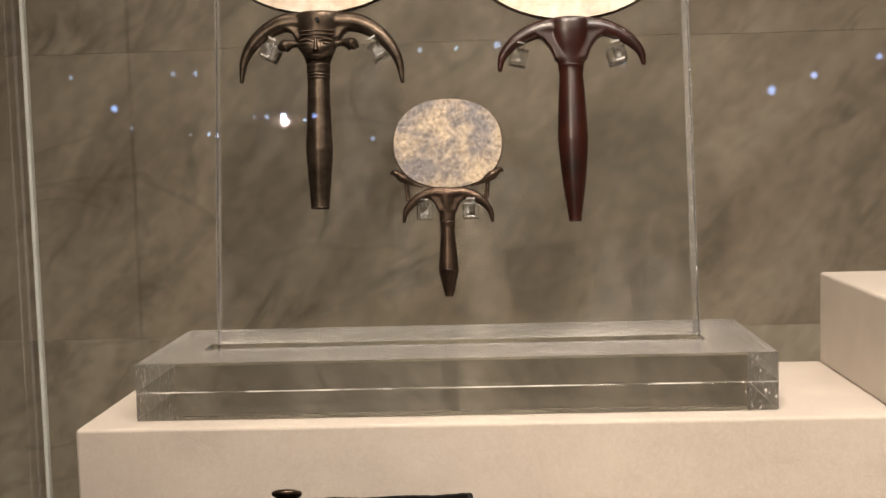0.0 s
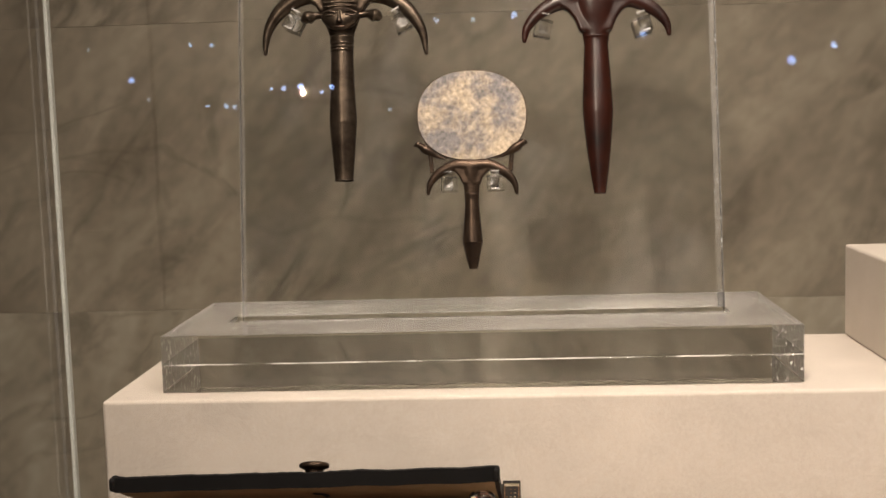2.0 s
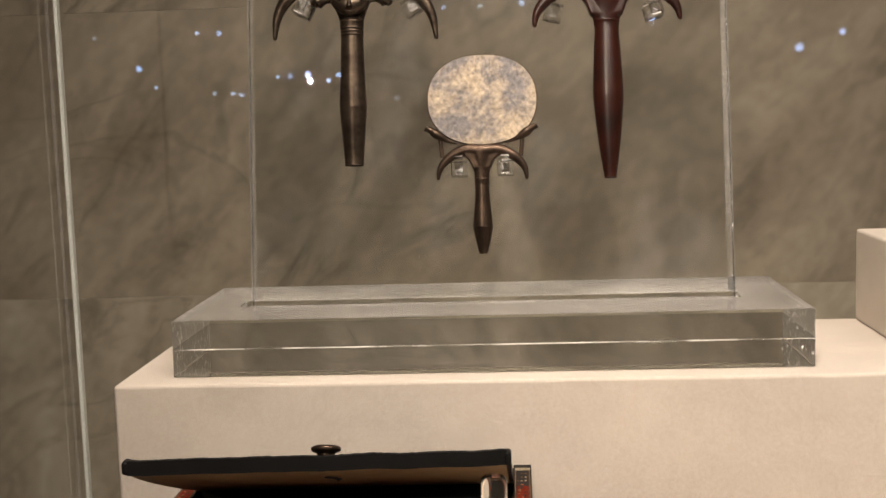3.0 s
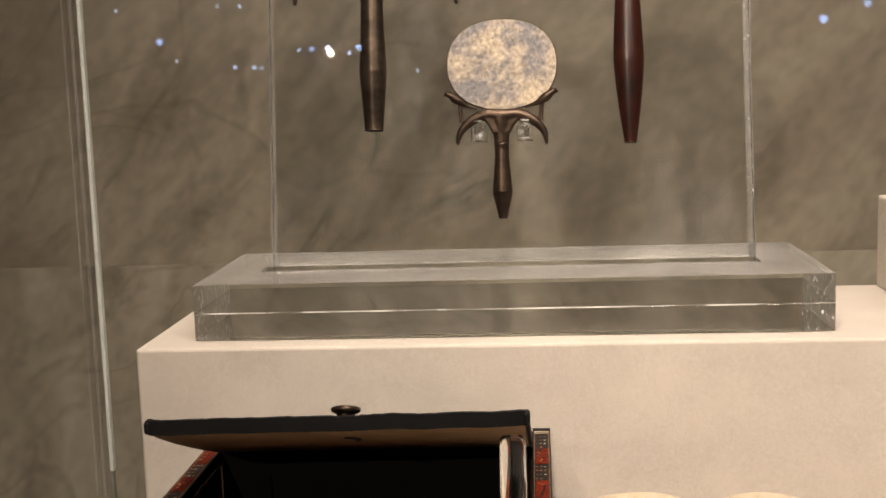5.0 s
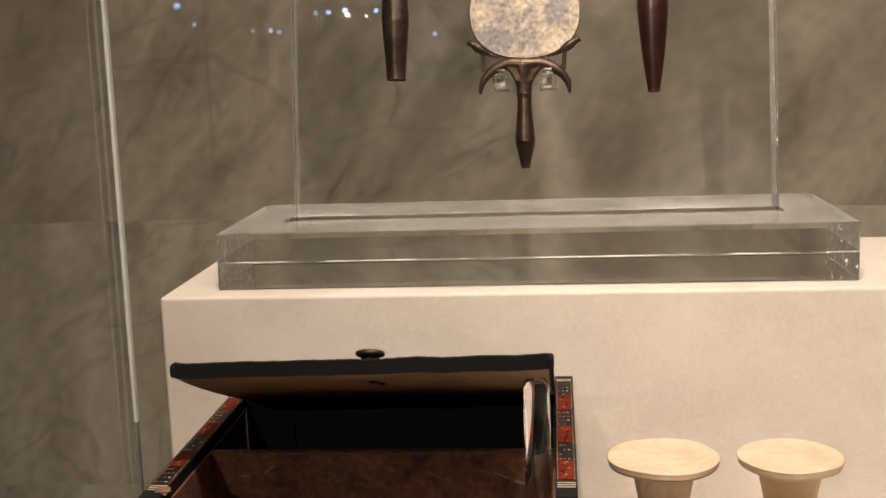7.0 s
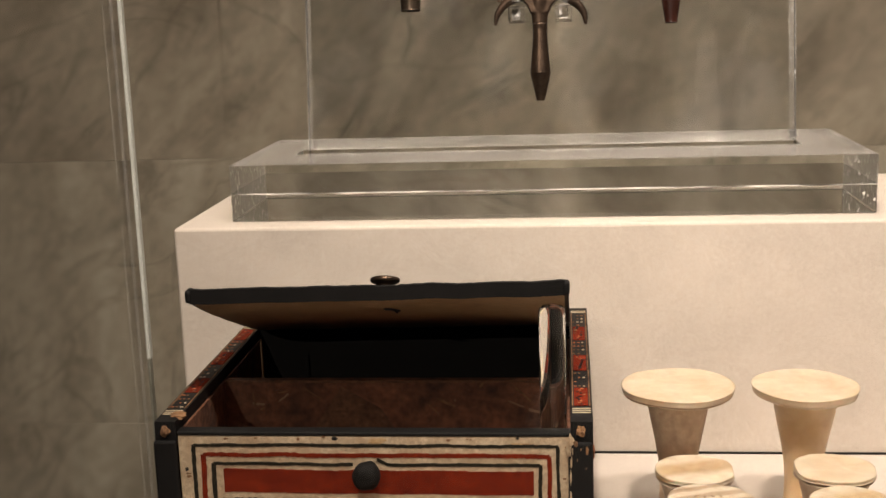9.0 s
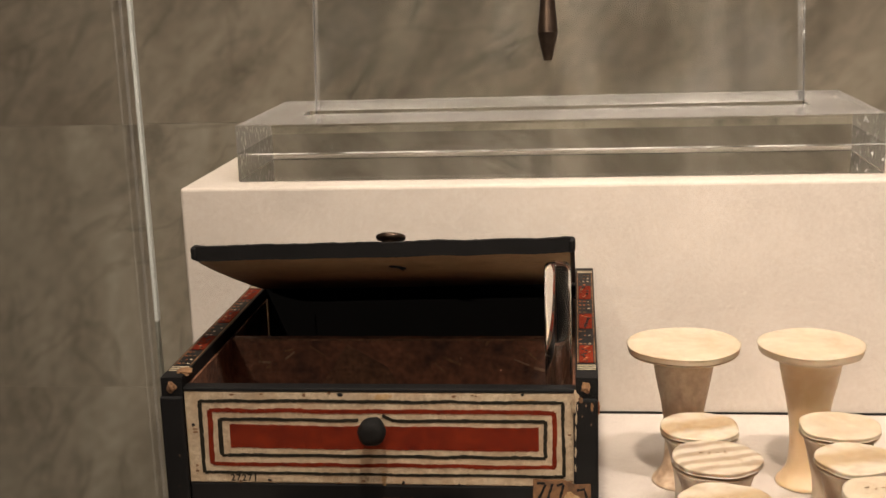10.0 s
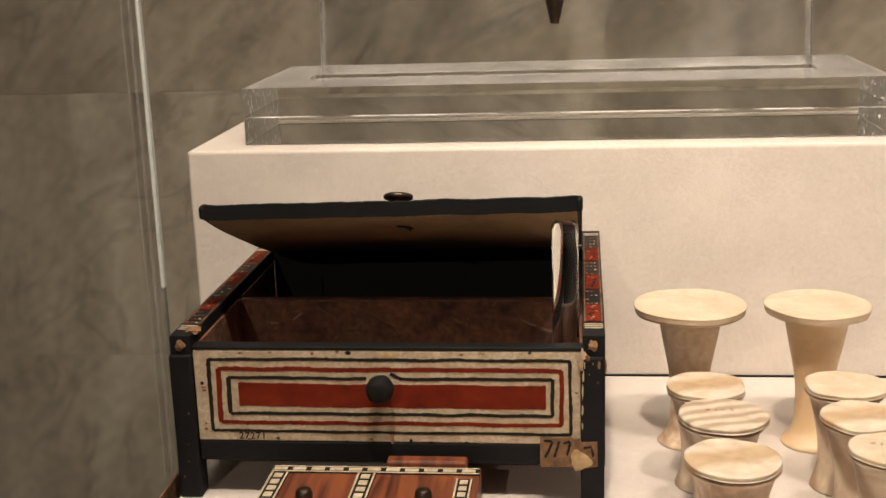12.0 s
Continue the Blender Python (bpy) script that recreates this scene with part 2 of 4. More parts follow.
def wood(name, light, dark, stretch, rough):
    """Straight-grained timber with narrow dark streaks along one axis."""
    m = material(name, light, rough, dark=dark, scale=30, grain=0.3, coat=0.25)
    nt = m.node_tree
    b = nt.nodes["Principled BSDF"]
    coords, mp, n, ramp = nt.nodes.new("ShaderNodeTexCoord"), nt.nodes.new("ShaderNodeMapping"), nt.nodes.new("ShaderNodeTexNoise"), nt.nodes.new("ShaderNodeValToRGB")
    mp.inputs["Scale"].default_value = stretch
    n.inputs["Scale"].default_value, n.inputs["Detail"].default_value, n.inputs["Distortion"].default_value = 1.0, 5.0, 0.4
    ramp.color_ramp.elements[0].position, ramp.color_ramp.elements[1].position = 0.34, 0.62
    ramp.color_ramp.elements[0].color, ramp.color_ramp.elements[1].color = (*dark, 1), (*light, 1)
    nt.links.new(coords.outputs["Object"], mp.inputs["Vector"])
    nt.links.new(mp.outputs["Vector"], n.inputs["Vector"])
    nt.links.new(n.outputs["Fac"], ramp.inputs["Fac"])
    nt.links.new(ramp.outputs["Color"], b.inputs["Base Color"])
    return m


def glow(name, colour, strength):
    m = bpy.data.materials.new(name)
    m.use_nodes = True
    b = m.node_tree.nodes["Principled BSDF"]
    b.inputs["Emission Color"].default_value = (*colour, 1)
    b.inputs["Emission Strength"].default_value = strength
    return m


M_LINEN = linen("linen", (0.66, 0.595, 0.525))
M_DECK = linen("deck_cloth", (0.61, 0.55, 0.495))
M_MARBLE = marble("marble")
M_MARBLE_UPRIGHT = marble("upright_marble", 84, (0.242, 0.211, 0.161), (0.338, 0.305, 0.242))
M_GROUT = material("grout", (0.36, 0.31, 0.25), 0.9)
M_ACRYL = clear("acrylic")
M_ROUGH_ACRYL = clear("sawn_acrylic", (0.93, 0.93, 0.93), 0.25)
M_FROST = frosted("frosted_acrylic")
M_HAZE = film("dust_film", (0.85, 0.82, 0.78), 0.15, 14.0, 0.0, 0.75)
M_SCUFF = film("scuff_film", (0.85, 0.84, 0.82), 0.09, 11.0, 0.50, 0.85, (1.0, 1, 0.6))
M_THIN = film("edge_glint_film", (0.85, 0.84, 0.82), 0.085, 20.0, 0.1, 0.7, (1, 1, 0.3))
M_FLECK = film("fleck_film", (0.9, 0.9, 0.88), 0.65, 560.0, 0.62, 0.70, (1, 1, 0.5))
M_SEAM_GLINT = film("glue_glint_film", (0.9, 0.88, 0.85), 0.7, 26.0, 0.36, 0.66, (1.0, 1, 0.2))
M_HOOK = frosted("hook_acrylic", 0.0, 0.13, 110.0, 0.02)
M_PANE = pane_glass("pane_glass")
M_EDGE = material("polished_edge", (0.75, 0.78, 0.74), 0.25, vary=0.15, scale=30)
M_SHADED_EDGE = material("shaded_edge", (0.26, 0.26, 0.22), 0.35, vary=0.3, scale=40)
M_BRONZE = material("bronze", (0.125, 0.096, 0.071), 0.31, 0.8, dark=(0.040, 0.028, 0.020), scale=45, bump=0.25)
M_BROWN = material("dark_bronze", (0.095, 0.064, 0.045), 0.34, 0.8, dark=(0.042, 0.029, 0.021), scale=60, bump=0.3)
M_WOOD = material("dark_red_wood", (0.042, 0.010, 0.0055), 0.27, dark=(0.009, 0.0032, 0.0022), scale=30, coat=0.35, bump=0.12)
M_DISC = material("tarnished_disc", (0.47, 0.385, 0.285), 0.48, 0.35, dark=(0.19, 0.178, 0.182), scale=24, grain=0.95, ramp=(0.44, 0.60), bump=0.5, fine=320)
M_GOLD = material("pale_disc", (0.66, 0.61, 0.54), 0.40, 0.35, dark=(0.42, 0.32, 0.22), scale=26, grain=0.4)
M_RIM_SHADE = material("rim_shade", (0.09, 0.06, 0.04), 0.5, 0.5)
M_BLACK = material("black_paint", (0.0075, 0.0072, 0.0075), 0.6, spec=0.22, dark=(0.004, 0.004, 0.0042), scale=40, fine=300, bump=0.35)
M_SOOT = material("matt_black", (0.007, 0.0065, 0.006), 0.8, spec=0.2, bump=0.6, bump_scale=0.0015, fine=260)
M_CREAM = material("cream_paint", (0.50, 0.41, 0.29), 0.8, dark=(0.34, 0.245, 0.155), scale=60, grain=0.5, fine=400, bump=0.4)
M_RED = material("red_ochre", (0.165, 0.020, 0.006), 0.9, dark=(0.095, 0.010, 0.004), scale=50, grain=0.5, spec=0.12)
M_LINE = material("dark_line", (0.008, 0.0075, 0.005), 0.9, dark=(0.022, 0.018, 0.011), scale=140, spec=0.2)
M_INNER = material("inner_wood", (0.20, 0.082, 0.042), 0.8, dark=(0.030, 0.013, 0.008), scale=28, grain=0.95, fine=190, bump=0.8, bump_scale=0.002)
M_WORN = material("rubbed_wood", (0.17, 0.085, 0.045), 0.85, dark=(0.05, 0.024, 0.013), scale=60, grain=0.95, fine=260, bump=0.8)
M_UNDER = material("lid_underside", (0.34, 0.24, 0.13), 0.8, dark=(0.26, 0.17, 0.09), scale=25)
M_TAN = material("bare_wood", (0.27, 0.145, 0.065), 0.85, dark=(0.07, 0.035, 0.018), scale=120, bump=0.6)
M_PALE = material("pale_wood", (0.48, 0.35, 0.19), 0.85, dark=(0.30, 0.18, 0.08), scale=150)
M_LABEL = material("old_label", (0.22, 0.115, 0.05), 0.85, dark=(0.09, 0.045, 0.022), scale=110)
M_ORANGE = material("chipped_clay", (0.42, 0.15, 0.06), 0.85, vary=0.4, scale=120, bump=0.5)
M_MATT_BROWN = material("matt_brown", (0.30, 0.19, 0.11), 0.9, vary=0.5, scale=90)
M_BONE = material("bone_inlay", (0.58, 0.51, 0.38), 0.5, dark=(0.38, 0.30, 0.19), scale=150)
M_TRAY = wood("reddish_wood", (0.205, 0.058, 0.021), (0.060, 0.015, 0.007), (170, 12, 30), 0.45)
M_ALAB = material("alabaster", (0.65, 0.57, 0.44), 0.42, dark=(0.50, 0.375, 0.24), scale=42, sub=0.15, grain=0.2, bump=0.1)
M_ALAB_DARK = material("veined_alabaster", (0.73, 0.57, 0.41), 0.5, ramp=(0.38, 0.62), dark=(0.42, 0.28, 0.18), scale=24, sub=0.1, grain=0.5, bump=0.45, fine=180)
M_HONEY = material("honey_alabaster", (0.76, 0.60, 0.40), 0.40, dark=(0.60, 0.41, 0.22), scale=18, sub=0.35, grain=0.2, bump=0.1)
M_VEINED = banded("veined_body", (0.68, 0.57, 0.44), (0.40, 0.29, 0.20), 11.0)
M_BAND = banded("banded_alabaster", (0.63, 0.55, 0.44), (0.40, 0.31, 0.22), 30.0)
M_SOFT_BAND = banded("soft_banded_alabaster", (0.65, 0.57, 0.45), (0.50, 0.37, 0.23), 9.0)
M_HALL = material("hall_plaster", (0.10, 0.09, 0.08), 0.9)
M_HOUSING = material("lamp_housing", (0.03, 0.03, 0.03), 0.5)
M_LED = glow("led_lens", (0.30, 0.50, 1.0), 15.0)


# ---- helpers ----
def part(name, bm, mat, parent=None, label="", smooth=False):
    me = bpy.data.meshes.new(name)
    bmesh.ops.recalc_face_normals(bm, faces=bm.faces)
    if smooth:
        for fc in bm.faces:
            fc.smooth = True
    bm.to_mesh(me)
    bm.free()
    me.materials.append(mat)
    ob = new(name, me)
    ob.parent = parent
    if label:
        ob["label"] = label
    return ob


def end_faces(ob, mat, axis=0):
    """Give the faces at both ends along an axis a second material."""
    ob.data.materials.append(mat)
    for fc in ob.data.polygons:
        if abs(fc.normal[axis]) > 0.9:
            fc.material_index = 1


def thing(name, place, label, category, group="", kind=""):
    ob = new(name)
    ob.matrix_world = place if isinstance(place, Matrix) else Matrix.Translation(place)
    return tagged(ob, label, category, group, kind)


def add_box(bm, x0, x1, y0, y1, z0, z1, bevel=0.0, m=None, segments=2):
    g = bmesh.ops.create_cube(bm, size=1.0)
    mat = Matrix.Translation(((x0 + x1) / 2, (y0 + y1) / 2, (z0 + z1) / 2)) @ Matrix.Diagonal((x1 - x0, y1 - y0, z1 - z0, 1))
    bmesh.ops.transform(bm, matrix=(m or Matrix()) @ mat, verts=g["verts"])
    if bevel:
        edges = list({e for v in g["verts"] for e in v.link_edges})
        bmesh.ops.bevel(bm, geom=edges, offset=bevel, segments=segments, profile=0.5, affect="EDGES")
    return bm


def box(x0, x1, y0, y1, z0, z1, bevel=0.0, m=None, segments=2):
    return add_box(bmesh.new(), x0, x1, y0, y1, z0, z1, bevel, m, segments)


def lathe(profile, n=64, wobble=0.0, seed=0.0, flat=1.0):
    """A turned form about z from (radius, height) pairs; ends at the axis close it."""
    bm = bmesh.new()
    rings = []
    for r, z in profile:
        if r < 1e-6:
            rings.append([bm.verts.new((0, 0, z))])
            continue
        ring = []
        for k in range(n):
            a = 2 * math.pi * k / n
            q = r * (1 + wobble * noise.noise((math.cos(a) * 1.5 + seed, math.sin(a) * 1.5, z * 30 + seed)))
            dz = wobble * r * noise.noise((math.cos(a) * 1.5 + seed + 9, math.sin(a) * 1.5, seed)) * 0.6
            ring.append(bm.verts.new((q * math.cos(a), q * math.sin(a) * flat, z + dz)))
        rings.append(ring)
    for a, b in zip(rings, rings[1:]):
        for k in range(n):
            j = (k + 1) % n
            if len(a) == 1 and len(b) == 1:
                continue
            if len(a) == 1:
                bm.faces.new((a[0], b[k], b[j]))
            elif len(b) == 1:
                bm.faces.new((a[k], a[j], b[0]))
            else:
                bm.faces.new((a[k], a[j], b[j], b[k]))
    return bm


def smooth_path(points, per=8):
    """Catmull-Rom through rows of numbers."""
    out = []
    p = [points[0], *points, points[-1]]
    for i in range(1, len(p) - 2):
        for k in range(per):
            s = k / per
            out.append(tuple(0.5 * (2 * b + (c - a) * s + (2 * a - 5 * b + 4 * c - d) * s * s + (3 * b - a - 3 * c + d) * s ** 3)
                             for a, b, c, d in zip(p[i - 1], p[i], p[i + 1], p[i + 2])))
    out.append(tuple(points[-1]))
    return out


def horn(rows, flat=0.75, n=14, bm=None):
    """A curved tapering bar in the x-z plane: rows of (x, z, half thickness), with depth flat times the thickness."""
    bm = bm or bmesh.new()
    rows = smooth_path(rows)
    rings = []
    for i, (x, z, r) in enumerate(rows):
        a, b = rows[max(i - 1, 0)], rows[min(i + 1, len(rows) - 1)]
        d = Vector((b[0] - a[0], 0, b[1] - a[1])).normalized()
        side = Vector((-d.z, 0, d.x))
        ring = []
        for k in range(n):
            t = 2 * math.pi * k / n
            q = Vector((x, 0, z)) + side * (max(r, 0.0004) * math.cos(t)) + Vector((0, 1, 0)) * (max(r, 0.0004) * flat * math.sin(t))
            ring.append(bm.verts.new(q))
        rings.append(ring)
    for a, b in zip(rings, rings[1:]):
        for k in range(n):
            bm.faces.new((a[k], a[(k + 1) % n], b[(k + 1) % n], b[k]))
    bm.faces.new(rings[0])
    bm.faces.new(rings[-1][::-1])
    return bm


def plate(outline, y0, y1, bm=None):
    """A flat piece in the x-z plane from an outline of (x, z) pairs, from depth y0 to y1."""
    bm = bm or bmesh.new()
    f = [bm.verts.new((x, y0, z)) for x, z in outline]
    b = [bm.verts.new((x, y1, z)) for x, z in outline]
    bm.faces.new(f)
    bm.faces.new(b[::-1])
    for k in range(len(f)):
        j = (k + 1) % len(f)
        bm.faces.new((f[k], b[k], b[j], f[j]))
    return bm


# ---- hall and case ----
WALL_Y, DECK, PED = 1.30, 0.999, 1.20


def hall():
    shell = (("floor", -7, 7, -16, 1.4, -0.1, 0.0), ("ceiling", -7, 7, -16, 1.4, 4.0, 4.1), ("wall_left", -7.1, -7, -16, 1.4, 0, 4),
             ("wall_right", 7, 7.1, -16, 1.4, 0, 4), ("wall_front", -7, 7, -16.1, -16, 0, 4))
    for name, *d in shell:
        tagged(part(name, box(*d), M_HALL), "dark plain hall surface", "hall", kind="structure")


hall()


def marble_wall():
    wall = tagged(part("wall_back", box(-7, 7, WALL_Y + 0.012, WALL_Y + 0.15, 0, 4), M_GROUT), "grey-brown veined marble wall in large slabs", "wall", kind="structure")
    rows = (0.0, 0.41, 0.795, 1.180, 1.566, 1.952, 2.34, 2.9, 4.0)
    for r, (z0, z1) in enumerate(zip(rows, rows[1:])):
        near = 0.5 < z0 < 2.0
        cuts = [-7, -1.9, -0.80, 0.85, 2.1, 7] if near else [-7, 0.0, 7]
        if near and r % 2:
            cuts = [-7, -2.2, -0.93, 0.80, 1.9, 7]
        for x0, x1 in zip(cuts, cuts[1:]):
            c = ((x0 + x1) / 2, WALL_Y, (z0 + z1) / 2)
            w, h = (x1 - x0) / 2 - 0.00012, (z1 - z0) / 2 - 0.00012
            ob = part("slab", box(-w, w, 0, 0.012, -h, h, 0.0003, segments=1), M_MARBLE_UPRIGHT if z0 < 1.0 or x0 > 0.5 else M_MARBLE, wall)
            ob.location = c


marble_wall()

ped = tagged(part("pedestal", box(-0.2955, 1.2, 0.673, 0.925, 0.78, PED, 0.003, segments=3), M_LINEN), "tall cream linen-covered display pedestal", "pedestal")
riser = tagged(part("riser_block", box(0.392, 0.85, 0.700, 0.9185, PED, PED + 0.0925, 0.003, segments=3), M_LINEN), "cream linen-covered riser block on the pedestal", "riser")
deck = tagged(part("display_deck", box(-0.2372, 1.2, 0.08, 0.6705, 0.78, DECK, 0.003, segments=3), M_DECK), "low pale cloth-covered display deck", "deck")
case_floor = tagged(part("case_floor", box(-0.251, 1.2, 0.04, 0.93, 0.70, 0.78), M_DECK), "pale floor of the display case", "case", kind="structure")
case_base = tagged(part("case_base", box(-0.251, 1.2, 0.04, 0.93, 0.0, 0.70), M_HALL), "dark base of the display case", "case", kind="structure")


def case_glass():
    front = tagged(part("front_glass", box(-1.3, 1.3, 0.040, 0.050, 0.0, 2.6), M_PANE), "clear front pane of the display case", "glass", kind="structure")
    side = tagged(part("rear_glass", box(-1.3, -0.4555, 1.014, 1.024, 0.0, 2.6), M_PANE), "clear rear pane of the display case", "glass", kind="structure")
    # One edge in two colours: upper part painted as lit, lower as shaded
    part("polished_edge", box(-0.4550, -0.4505, 1.0145, 1.0235, 0.979, 2.6, 0.001), M_EDGE, side, "polished glass edge painted bright")
    part("shaded_edge", box(-0.4550, -0.4515, 1.0145, 1.0235, 0.0, 0.9788, 0.0008), M_SHADED_EDGE, side, "lower glass edge with shade put into its colour")
    # Pale strips paint in the glints beside the pane's edge
    for x0, x1 in ((-0.4640, -0.4600), (-0.4725, -0.4705)):
        part("edge_glint", box(x0, x1, 1.0134, 1.0136, 0.0, 2.6), M_THIN, side).visible_shadow = False
    for ob in (front, side):
        ob.visible_shadow = False


case_glass()


# ---- acrylic stand ----
LEAN_BACK = 9.0
PANEL = Matrix.Translation((0.026, 0.778, 1.25)) @ Matrix.Rotation(radians(-LEAN_BACK), 4, "X")


def grooved_slab(x0, x1, y0, y1, z0, z1, gx0, gx1, gy0, gy1, depth):
    """A slab with a long shallow groove sunk into its top."""
    bm = bmesh.new()

    def ring(xa, xb, ya, yb, z):
        return [bm.verts.new((x, y, z)) for x, y in ((xa, ya), (xb, ya), (xb, yb), (xa, yb))]

    rings = [ring(x0, x1, y0, y1, z0), ring(x0, x1, y0, y1, z1), ring(gx0, gx1, gy0, gy1, z1), ring(gx0, gx1, gy0, gy1, z1 - depth)]
    for a, b in zip(rings, rings[1:]):
        for k in range(4):
            bm.faces.new((a[k], a[(k + 1) % 4], b[(k + 1) % 4], b[k]))
    bm.faces.new(rings[0][::-1])
    bm.faces.new(rings[3])
    return bm


def acrylic_stand():
    stand = thing("acrylic_stand", (0.015, 0.795, PED), "clear acrylic mirror stand with leaning panel on two stacked slabs", "display stand")
    T = Matrix.Translation((-0.015, -0.795, -PED))
    parts = []
    for z0, z1 in ((0.0005, 0.0248), (0.0252, 0.050)):
        if z0 > 0.01:
            bm = grooved_slab(-0.25, 0.300, 0.70, 0.893, PED + z0, PED + z1, -0.2055, 0.2505, 0.7700, 0.8010, 0.0035)
        else:
            bm = box(-0.25, 0.300, 0.70, 0.893, PED + z0, PED + z1, 0.0005, segments=1)
        bmesh.ops.transform(bm, matrix=T, verts=bm.verts)
        end_faces(part("base_slab", bm, M_ACRYL, stand, "thick clear acrylic slab"), M_FROST)
    # Pale film on the top face paints in its reflected haze
    for name, d, mat in (("dust", (-0.2495, 0.2995, 0.7005, 0.7690, PED + 0.0502, PED + 0.0503), M_HAZE), ("dust", (-0.2495, 0.2995, 0.8020, 0.8925, PED + 0.0502, PED + 0.0503), M_HAZE),
                         ("dust", (-0.2495, -0.2065, 0.7692, 0.8017, PED + 0.0502, PED + 0.0503), M_HAZE), ("dust", (0.2515, 0.2995, 0.7692, 0.8017, PED + 0.0502, PED + 0.0503), M_HAZE),
                         ("end_flecks", (0.3002, 0.3004, 0.70, 0.893, PED + 0.001, PED + 0.0495), M_FLECK), ("end_flecks", (0.272, 0.2995, 0.6990, 0.6993, PED + 0.001, PED + 0.0495), M_FLECK), ("glue_seam", (-0.25, 0.300, 0.6990, 0.6993, PED + 0.0245, PED + 0.0255), M_SEAM_GLINT),
                         ("edge_line", (-0.25, 0.300, 0.6990, 0.6993, PED + 0.0488, PED + 0.0500), M_SCUFF), ("side_seam", (-0.2505, -0.2502, 0.70, 0.893, PED + 0.0243, PED + 0.0256), M_SEAM_GLINT)):
        bm = box(*d)
        bmesh.ops.transform(bm, matrix=T, verts=bm.verts)
        parts.append(part(name, bm, mat, stand))
    # Raised strips added to draw the bright lines along the groove
    for y0, y1, h in ((0.7682, 0.7698, 0.0008), (0.8012, 0.8020, 0.0006)):
        bm = box(-0.196, 0.248, y0, y1, PED + 0.0502, PED + 0.0502 + h, 0.0003, segments=1)
        bmesh.ops.transform(bm, matrix=T, verts=bm.verts)
        parts.append(part("groove_line", bm, M_ROUGH_ACRYL, stand, "raised clear line added for the groove's bright edge"))
    bm = box(-0.222, 0.222, 0.0, 0.018, -0.0028, 0.53, 0.001, segments=1)
    bmesh.ops.transform(bm, matrix=T @ PANEL, verts=bm.verts)
    parts.append(part("panel", bm, M_ACRYL, stand, "clear scuffed acrylic back panel"))
    # Scuffs across the face; pale side strips paint the edges bright, flecks on top
    for x0, x1, mat in ((-0.2215, 0.2215, M_SCUFF), (-0.2218, -0.2165, M_THIN), (0.2150, 0.2217, M_THIN), (0.2150, 0.2219, M_FLECK)):
        y = -0.0003 if mat is M_SCUFF else (-0.0006 if mat is M_THIN else -0.0009)
        bm = box(x0, x1, y, y + 0.0001, 0.0035, 0.52)
        bmesh.ops.transform(bm, matrix=T @ PANEL, verts=bm.verts)
        parts.append(part("scuffs" if mat is M_SCUFF else "bright_edge", bm, mat, stand))
    bm = box(0.2222, 0.2226, 0.001, 0.017, 0.0035, 0.52)
    bmesh.ops.transform(bm, matrix=T @ PANEL, verts=bm.verts)
    parts.append(part("sawn_edge", bm, M_FLECK, stand))
    for u, v, turn, s in ((-0.1663, 0.2738, 25, 0.016), (-0.0669, 0.2722, -28, 0.016), (0.0634, 0.2622, 14, 0.016), (0.1530, 0.2612, -16, 0.016),
                          (-0.0258, 0.1215, 0, 0.015), (0.0162, 0.1215, 0, 0.015)):
        m = PANEL @ Matrix.Translation((u, 0, v)) @ Matrix.Rotation(radians(turn), 4, "Y")
        bm = box(-s / 2, s / 2, -0.022, -0.0005, -s / 2, s / 2 - 0.002, 0.0006, segments=1)
        add_box(bm, -s / 4, s / 4, -0.0265, -0.022, -s / 2, s / 2 + 0.002, 0.0006, segments=1)
        bmesh.ops.transform(bm, matrix=T @ m, verts=bm.verts)
        hook = part("hook", bm, M_HOOK, stand, "small clear acrylic hook")
        parts.append(hook)
        # White bars paint glints on the hook's top and bottom corners
        for za, zb in ((-s / 2 - 0.0002, -s / 2 + 0.0012), (s / 2 + 0.0008, s / 2 + 0.0022)):
            bm = box(-s / 4.2, s / 4.2, -0.0268, -0.0266, za, zb)
            bmesh.ops.transform(bm, matrix=T @ m, verts=bm.verts)
            parts.append(part("corner_glint", bm, M_SEAM_GLINT, hook))
    for ob in parts:
        ob.visible_shadow = ob.name.startswith(("dust", "end_flecks"))


acrylic_stand()


# ---- mirrors ----
def disc(cu, cv, a, b, power, thick):
    bm = bmesh.new()
    n = 96
    out = []
    for k in range(n):
        t = 2 * math.pi * k / n
        c, s = math.cos(t), math.sin(t)
        out.append((cu + a * math.copysign(abs(c) ** (2 / power), c), cv + b * math.copysign(abs(s) ** (2 / power), s)))
    plate(out, -thick / 2, thick / 2, bm)
    bmesh.ops.bevel(bm, geom=[e for e in bm.edges if len(e.link_faces) == 2 and any(len(fc.verts) > 8 for fc in e.link_faces)], offset=thick * 0.35, segments=2, affect="EDGES")
    return bm


